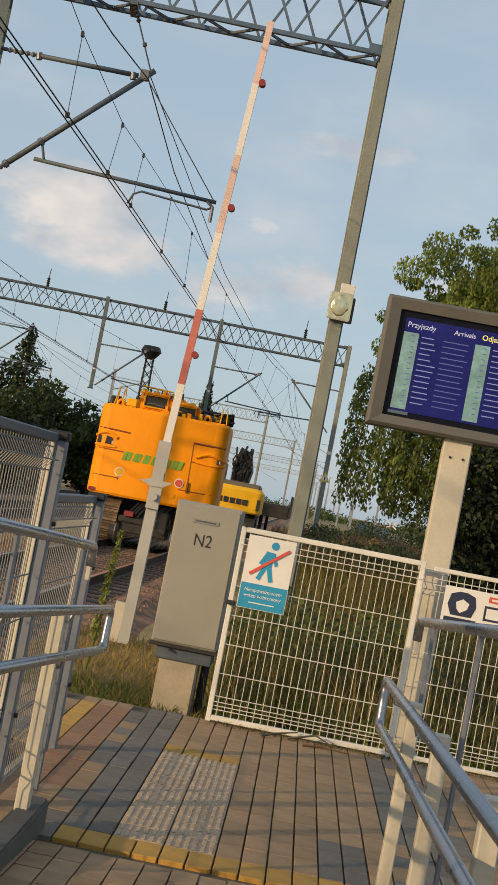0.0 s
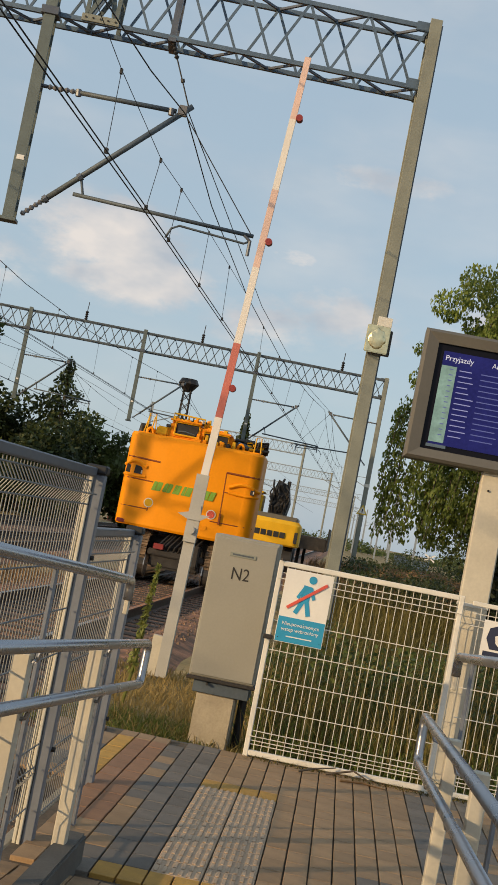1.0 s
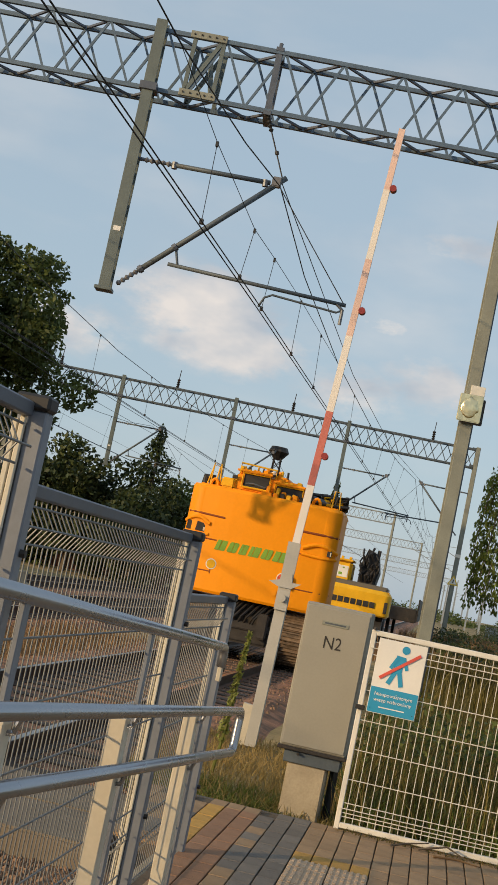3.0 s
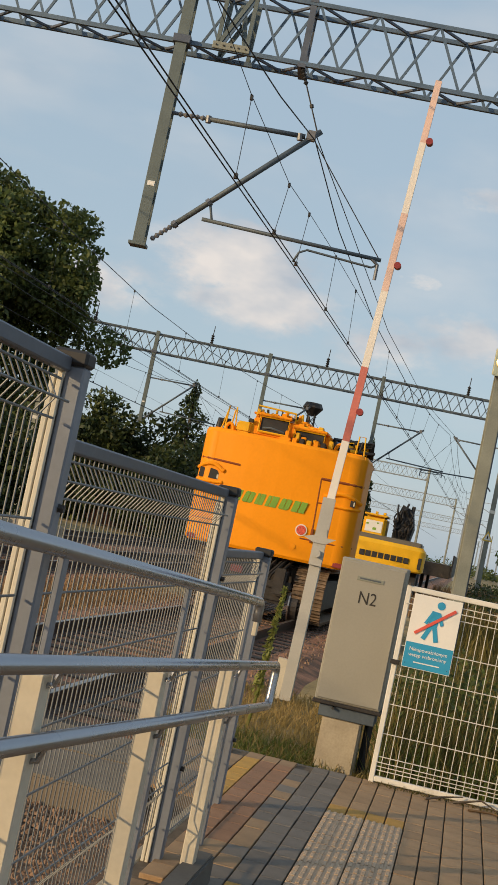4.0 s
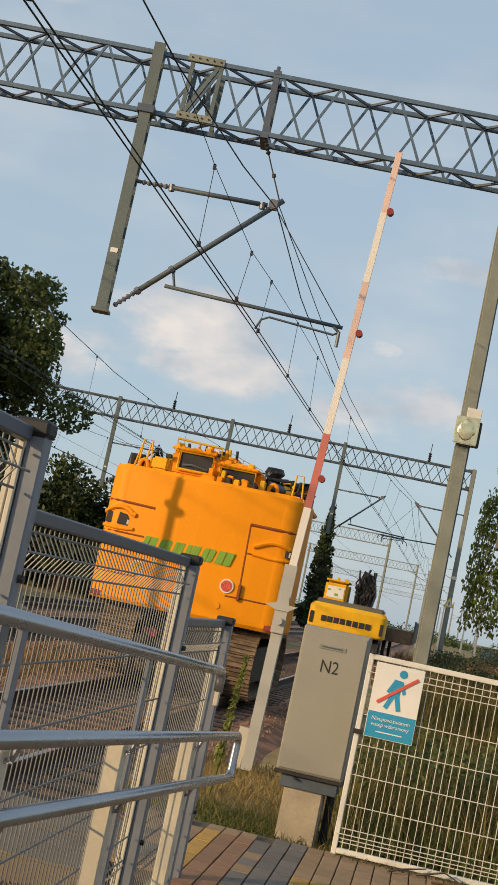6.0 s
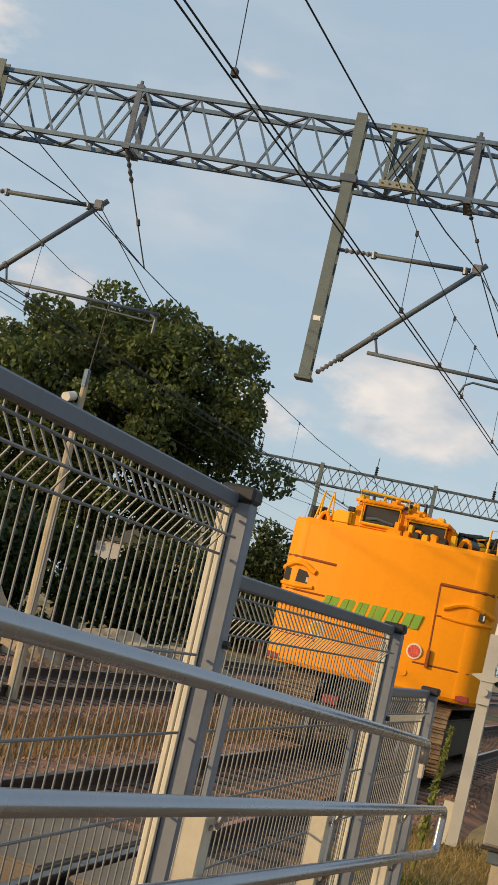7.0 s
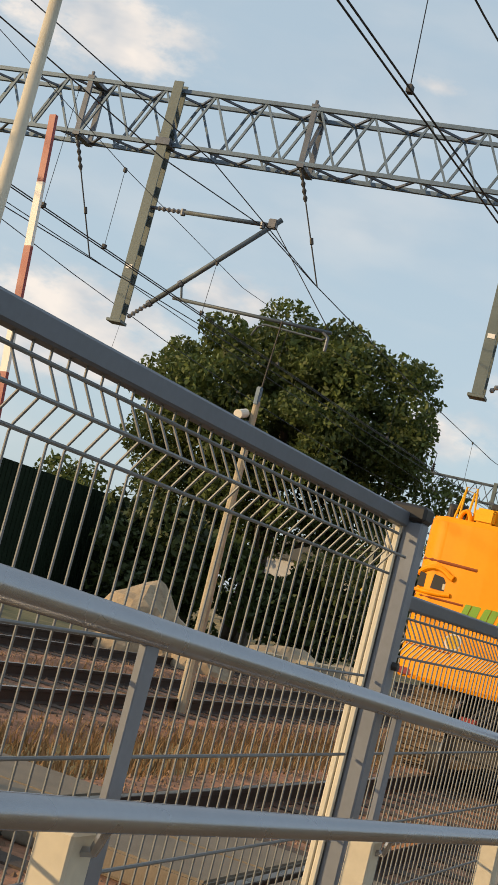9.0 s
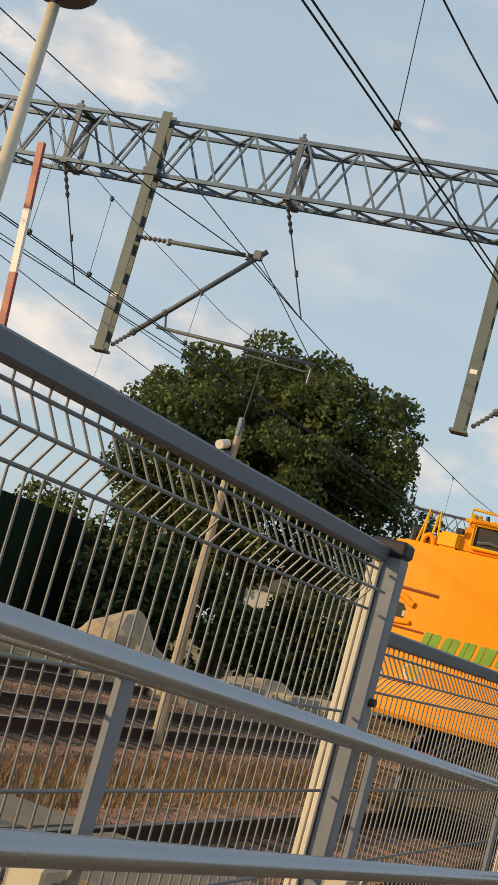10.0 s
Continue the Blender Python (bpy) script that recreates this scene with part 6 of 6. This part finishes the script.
def droop_strands():
    """Hanging twigs at the birch's edge."""
    t = thing("birch_tree", None, "hanging leafy birch branches beside the line", "tree", "trees round the tracks")
    rr = random.Random(77)
    cl = []
    tw = bmesh.new()
    for k in range(110):
        a = rr.uniform(math.pi * 0.7, math.pi * 1.6)
        rad = rr.uniform(1.4, 2.9)
        x, y = 4.8 + math.cos(a) * rad * 1.3, 29.0 + math.sin(a) * rad * 0.5
        z = rr.uniform(3.0, 5.0 if x < 2.6 else 7.6)
        ln = min(rr.uniform(0.7, 2.2), z - 1.9)
        tube(tw, [(x + 0.5, y, z + 0.25), (x, y, z), (x - 0.15, y, z - ln)], 0.008, 4)
        for q in range(5):
            cl.append(((x - 0.03 * q, y, z - ln * q / 4), (0.16, 0.16, 0.22), 1))
    cl += crown_clumps((3.7, 29.3, 3.6), 2.5, 1.3, 1.5, 70, 0.22, 0.5, 80)
    limbs(t, (4.6, 29.4, -0.3), 7.5, 0.10, 4, 1.6, M_BARK_B, 78)
    tagged(part("hanging_twig", tw, M_BARK, t), kind="stuff")
    leaf_cloud("crown", t, [(c, r, r[0] * r[0]) for c, r, _ in cl], 42000, 0.045, L_BIRCH, 79, 1.6, "hanging leaf strands")


droop_strands()
# added dark foliage backs the birch, giving its gaps inner shade
tree("dark_shrub", (5.2, 32.5, -0.3), 6.0, 0.14, (5.7, 32.5, 3.1), (2.9, 1.2, 2.4), 110, 0.35, 0.8, 36000, 0.055, L_DARK, M_BARK, 47, "dark leaf mass for the birch's shaded inside", cat="shrub")


def conifer(x, y, h, w, seed):
    t = thing("conifer", None, "dark pointed conifer behind the tracks", "tree", "far trees")
    part("trunk", T([(x, y, -0.3), (x, y, h * 0.6), (x, y, h)], [0.2, 0.12, 0.02], 7), M_BARK, t)
    cl = []
    rr = random.Random(seed)
    for k in range(60):
        q = k / 60
        rad = w * (1 - q) * rr.uniform(0.6, 1.1)
        a = rr.uniform(0, 6.3)
        cl.append(((x + math.cos(a) * rad * 0.6, y + math.sin(a) * rad * 0.6, 0.6 + q * (h - 0.6)), (rad * 0.55 + 0.15, rad * 0.55 + 0.15, 0.35), rad + 0.2))
    leaf_cloud("crown", t, cl, 9000, 0.10, L_DARK, seed + 1, 0.4, "dark needle crown")


conifer(-14.6, 66, 7.8, 3.5, 51)
conifer(-6.2, 75, 7.4, 1.1, 55)
for k, (x, y, rx, rz) in enumerate(((-20.5, 68, 2.6, 3.7), (-18.2, 66, 2.4, 3.4), (-13.6, 69, 2.4, 3.2), (-24, 70, 3.2, 3.6), (-11.6, 72, 2.4, 2.9), (-16.6, 67, 2.2, 2.8), (-10.2, 73, 1.9, 2.0), (-22.2, 67, 2.4, 3.4), (-37, 72, 4, 3.5), (-21.2, 39.5, 1.8, 2.2), (-20.6, 42, 2.4, 2.1), (-16.4, 43, 2.2, 1.8), (-25.5, 48.5, 3, 2.6), (-13.5, 60, 1.4, 2.4), (-29, 46, 3, 2.6))):
    tree("bush", (x, y, -0.3), rz * 1.4, 0.12, (x, y, rz * 0.85), (rx, 1.5, rz), 44, 0.6, 1.1, 6500, 0.15, L_DARK if k % 2 else L_OAK, M_BARK, 60 + 3 * k, "dark green bush behind the tracks", cat="bush")


def far_woods():
    cl = []
    rr = random.Random(9)
    for k in range(260):
        x = rr.uniform(-130, 130)
        y = rr.uniform(240, 300)
        h = rr.uniform(0.8, 2.8) + (1.6 if abs(x - 45) < 22 else 0)
        cl.append(((x, y, h * 0.5), (rr.uniform(1.2, 3.5), 3, h * 0.6), 3))
    ob = leaf_cloud("far_woods", None, cl, 36000, 0.24, L_OAK, 10, 0, "")
    tagged(ob, "band of low woods along the horizon", "woods", kind="stuff")
    cl = []
    for k in range(70):
        x = rr.uniform(3.5, 22)
        y = rr.uniform(60, 110)
        h = rr.uniform(0.7, 1.7)
        cl.append(((x, y, h * 0.5), (1.2, 1.0, h * 0.6), 1))
    for k in range(60):
        x = rr.uniform(0.6, 9)
        y = rr.uniform(40, 62)
        h = rr.uniform(0.5, 1.15)
        cl.append(((x, y, h * 0.45), (0.8, 0.8, h * 0.55), 0.6))
    ob = leaf_cloud("low_scrub", None, cl, 42000, 0.06, L_DARK, 14, 0, "")
    tagged(ob, "low dark green scrub beside the line", "scrub", kind="stuff")
    cl = [((rr.uniform(0.8, 9), rr.uniform(45, 75), 0.45), (0.9, 0.8, 0.42), 1) for k in range(26)]
    ob = leaf_cloud("rusty_scrub", None, cl, 9000, 0.055, L_DRY, 15, 0, "")
    tagged(ob, "rusty brown dry scrub beside the line", "scrub", kind="stuff")


far_woods()
ur = random.Random(33)
# leaf mass added over the bright soil to darken gaps between weeds
under = leaf_cloud("undergrowth", None, [((ur.uniform(0.1, 5.5), ur.uniform(10.6, 14.5), ur.uniform(0.0, 0.45)), (0.4, 0.35, 0.35), 1) for k in range(50)], 13000, 0.03, L_OAK, 34)
tagged(under, "low leaf mass added to darken the gaps among the weeds", "undergrowth", kind="stuff")


def grass(name, n, region, h0, h1, mat_, seed, w=0.006, label="", zb=-0.28, lean_=0.22):
    rr = np.random.RandomState(seed)
    (xa, xb), (ya, yb) = region
    P0 = np.stack([rr.uniform(xa, xb, n), rr.uniform(ya, yb, n), np.full(n, zb)], 1)
    h = rr.uniform(h0, h1, (n, 1)) * rr.uniform(0.5, 1.0, (n, 1))
    lean = rr.normal(0, lean_, (n, 2)) * h
    a = rr.uniform(0, 2 * math.pi, n)
    side = np.stack([np.cos(a), np.sin(a), np.zeros(n)], 1) * w
    top = P0 + np.concatenate([lean, h], 1)
    mid = P0 + np.concatenate([lean * 0.35, h * 0.6], 1)
    v = np.stack([P0 - side, P0 + side, mid + side * 0.8, mid - side * 0.8, top], 1).reshape(-1, 3)
    b = np.arange(n)[:, None] * 5
    f4 = (b + np.array([0, 1, 2, 3])).tolist()
    f3 = (b + np.array([3, 2, 4])).tolist()
    ob = raw(name, v.tolist(), f4 + f3, mat_)
    tagged(ob, label, "grass", kind="stuff")
    return ob


grass("tall_weeds", 9000, ((0.0, 5.5), (9.1, 15)), 0.5, 1.2, L_GRASS, 1, 0.006, "tall dry and green weeds behind the wire fence")
grass("tall_weeds", 1500, ((0.0, 5.5), (8.95, 12)), 0.5, 1.15, L_STRAW, 21, 0.004, "tall pale stalks behind the wire fence")
grass("tall_weeds", 5000, ((0.0, 5.5), (8.9, 11)), 0.2, 0.7, L_GRASS_G, 2, 0.011, "tall green weeds behind the wire fence", lean_=0.45)
grass("tall_weeds", 9000, ((-0.2, 9), (15, 40)), 0.5, 1.15, L_GRASS, 3, 0.012, "tall dry weeds along the line")
grass("tall_weeds", 7000, ((-1.2, 9), (40, 80)), 0.4, 0.95, L_DRY, 22, 0.02, "tall rusty weeds along the line")
grass("rough_grass", 8000, ((-1.7, 0.1), (8.85, 13)), 0.03, 0.15, L_STRAW, 4, 0.004, "short straw grass round the cabinet", -0.09, 0.6)
grass("rough_grass", 2600, ((-1.7, -0.2), (8.8, 9.8)), 0.03, 0.13, L_GRASS_G, 5, 0.005, "short green grass round the cabinet", -0.09, 0.6)
grass("trackside_grass", 9000, ((-6.7, -4.6), (8, 26)), 0.08, 0.34, L_DRY, 6, 0.01, "dry grass strip between the tracks", -0.3)
grass("trackside_grass", 3000, ((-11.0, -9.6), (12, 40)), 0.08, 0.25, L_DRY, 7, 0.012, "dry grass strip between the tracks", -0.3)


def mullein(x, y, z, h):
    m = thing("mullein_plant", pose(x, y, z, 0, 4), "tall yellow-green mullein stalk beside the barrier post", "plant")
    part("stem", T([(0, 0, 0), (0.02, 0, h * 0.5), (0.0, 0, h)], [0.014, 0.011, 0.006], 6), L_MULL, m)
    cl = [((0, 0, h * (0.3 + 0.7 * k / 14)), (0.028 * (1.25 - k / 14) + 0.006,) * 2 + (0.05,), 1) for k in range(15)]
    leaf_cloud("leaves", m, cl, 300, 0.032, L_MULL, 91, -0.4, "narrow yellow-green leaves", 0.4)


mullein(-1.06, 10.2, -0.1, 1.14)

# ---- left side things ----


def street_lamp():
    l = thing("street_lamp", pose(-4.77, 6.27, -0.04), "cream round lamp post with a flat dark head", "street lamp")
    part("post", T([(-0.20, 0, 0), (-0.20, 0, 2.6), (-0.20, 0, 5.15)], [0.07, 0.055, 0.04], 14), M_CREAM, l, "tapered cream post", True)
    part("neck", T([(-0.20, 0, 5.15), (-0.205, 0, 5.24)], 0.025, 8), M_DARK, l)
    part("head", T([(-0.205, 0, 5.24), (-0.205, 0, 5.28), (-0.205, 0, 5.36)], [0.22, 0.26, 0.12], 20), M_CAP, l, "flat dark lamp head")


street_lamp()


def cctv():
    c = thing("camera_pole", pose(-7.42, 15.9, -0.25), "concrete pole with a white surveillance camera and antenna", "camera pole")
    part("pole", T([(0.05, 0, 0), (0, 0, 2.4), (-0.0, 0, 4.35)], [0.085, 0.065, 0.045], 10), M_CONC, c, "weathered pole")
    part("bracket", B((-0.16, -0.12, 4.0), (0.0, -0.08, 4.05)), M_GALV, c)
    part("camera_housing", T([(-0.12, -0.24, 4.10), (-0.12, -0.02, 4.16)], 0.065, 12), M_WHITE, c, "white round housing")
    part("antenna", T([(0.0, 0, 4.3), (0.06, 0, 5.5)], 0.012, 6), M_DARK, c)
    part("top_box", B((-0.035, -0.06, 4.3), (0.035, 0.02, 4.55), 0.01), M_GALV, c)
    return c


cctv()


def green_wall():
    w = thing("sheet_wall", None, "dark green profiled sheet wall beyond the tracks", "wall", kind="structure")
    for k in range(16):
        y = 12.2 + k * 2.0
        part("sheet", B((-24.06, y, -0.3), (-24.0, y + 1.985, 3.76), 0.005), M_GWALL, w)
        bm = bmesh.new()
        for q in range(8):
            box(bm, (-24.0, y + 0.1 + q * 0.245, -0.3), (-23.975, y + 0.2 + q * 0.245, 3.74))
        part("sheet_rib", bm, M_GWALL, w)


green_wall()


def heap(x, y, r, h, seed, lab):
    bm = bmesh.new()
    bmesh.ops.create_icosphere(bm, subdivisions=4, radius=1.0)
    for v in bm.verts:
        n = noise.fractal(v.co * 1.6 + Vector((seed, 0, 0)), 1.0, 2.0, 5)
        z = max(v.co.z, -0.2)
        v.co = Vector((x + v.co.x * r * (1 + 0.25 * n), y + v.co.y * r * (1 + 0.2 * n), -0.25 + max(0, z) ** 1.3 * h * (0.9 + 0.2 * n)))
    o = mesh_ob("sand_heap", bm, M_SAND)
    tagged(o, lab, "sand heap", kind="stuff")


heap(-12.6, 24.2, 1.25, 1.6, 1, "sandy rubble heap beside the far track")
heap(-11.5, 24.4, 1.0, 1.0, 2, "grey sandy heap beside the far track")
heap(-13.0, 33, 1.4, 0.8, 3, "pale sandy heap beside the far track")
heap(-11.6, 35, 1.4, 0.6, 4, "pale sandy heap beside the far track")


def concrete_beams():
    for k, (x, y) in enumerate(((-12.2, 28), (-11.6, 30.5), (-11.0, 33))):
        o = mesh_ob("concrete_beam", B((x, y, -0.2), (x + 0.5, y + 2.3, 0.35), 0.03), M_CONC)
        tagged(o, "pale concrete beam lying beside the far track", "concrete beam", "concrete beams")


concrete_beams()


def house(x, y, w, d, h, rh, lab, wall=None):
    o = thing("house", pose(x, y, -0.3), lab, "house")
    part("wall", B((-w / 2, 0, 0), (w / 2, d, h)), wall or M_WALLH, o)
    bm = bmesh.new()
    prism(bm, [(-w / 2 - 0.4, h), (w / 2 + 0.4, h), (0, h + rh)], -0.4, d + 0.4)
    part("roof", bm, M_ROOF, o)
    for k in range(3):
        wd = part("window", B((-w / 2 + 1 + k * w / 3.2, -0.02, 1.0), (-w / 2 + 2 + k * w / 3.2, 0.05, 2.3)), M_WHITE, o)
        part("pane", B((-w / 2 + 1.08 + k * w / 3.2, -0.03, 1.08), (-w / 2 + 1.92 + k * w / 3.2, -0.022, 2.22)), M_GLASS_D, wd)
    return o


house(-21.5, 72, 9, 8, 3.0, 1.7, "low house with dark roof behind the bushes")
house(-13.6, 96, 6, 6, 4.2, 2.4, "brick house among trees far behind the tracks")


house(-28.5, 74, 9, 8, 4.5, 2.0, "pale rendered house glimpsed under the big tree", M_PALE)


def relay_boxes():
    for k, (x, y, w, h) in enumerate(((4.6, 110, 0.9, 1.4), (5.5, 112, 0.6, 1.2), (6.9, 125, 1.4, 1.2))):
        o = thing("relay_cabinet", pose(x, y, -0.2), "grey trackside relay cabinet in the weeds", "cabinet", "trackside cabinets")
        part("body", B((0, 0, 0), (w, 0.6, h), 0.02), M_GALV, o)
        part("roof", B((-0.05, -0.05, h), (w + 0.05, 0.65, h + 0.06), 0.01), M_GALV_D, o)


relay_boxes()


def crossbuck(x, y):
    o = thing("crossing_sign", pose(x, y, -0.2), "white diagonal cross sign on a post beside the line", "sign")
    part("post", T([(0, 0, 0), (0, 0, 1.9)], 0.04, 8), M_GALV, o)
    bm = bmesh.new()
    for s in (-1, 1):
        bar(bm, (-0.35, -0.05, 1.7 - s * 0.22), (0.35, -0.05, 1.7 + s * 0.22), 0.10, 0.02, up=(0, 1, 0))
    part("cross_boards", bm, M_WHITE_S, o)


crossbuck(6.25, 92)


def fallen_twigs():
    for k, pts in enumerate((((0.42, 8.42, 0.012), (0.52, 8.52, 0.03), (0.66, 8.60, 0.05)), ((0.60, 8.52, 0.012), (0.78, 8.56, 0.06), (0.92, 8.5, 0.012)), ((0.7, 8.4, 0.01), (0.85, 8.44, 0.015), (1.0, 8.40, 0.01)))):
        o = mesh_ob("fallen_twig", T(pts, [0.009, 0.007, 0.004], 5), M_BARK if k < 2 else L_DRY)
        tagged(o, "dry fallen twig at the foot of the wire gate", "twig", "twigs on the pavement")


fallen_twigs()
grass("edge_weeds", 1100, ((0.05, 2.4), (8.54, 8.66)), 0.01, 0.05, L_GRASS, 12, 0.0035, "dry litter and weeds along the gate's foot", -0.01, 1.2)


def beam_insulators():
    for u in (-9.0, -3.36, 2.18, 8.87):
        o = thing("beam_insulator", FAR_BEAM @ pose(u, 0.0, 9.36), "small dark post insulator on the gantry beam", "insulator", "post insulators")
        bm = bmesh.new()
        insulator(bm, (0, 0, 0), (0, 0, 0.42), 0.09, 4)
        part("ribbed_body", bm, M_DARK, o)
        part("spike", T([(0, 0, 0.4), (0.02, 0, 0.85)], 0.02, 5), M_DARK, o)


beam_insulators()
pavement()


def motions():
    walk(ORANGE, [(t, pose(x, y, z)) for t, x, y, z in (
        (0, -3.13, 30.1, -0.07), (1, -3.12, 28.75, -0.065), (2.5, -3.12, 26.1, -0.06), (4.5, -3.2, 22.15, -0.03), (5, -3.22, 21.15, -0.02),
        (6.5, -3.26, 18.5, 0.0), (7, -3.25, 17.8, 0.0), (7.5, -3.23, 17.15, 0.0), (8.5, -3.2, 16.15, 0.0), (9.5, -3.18, 15.27, 0.0), (10, -3.17, 14.8, 0.0))])


motions()
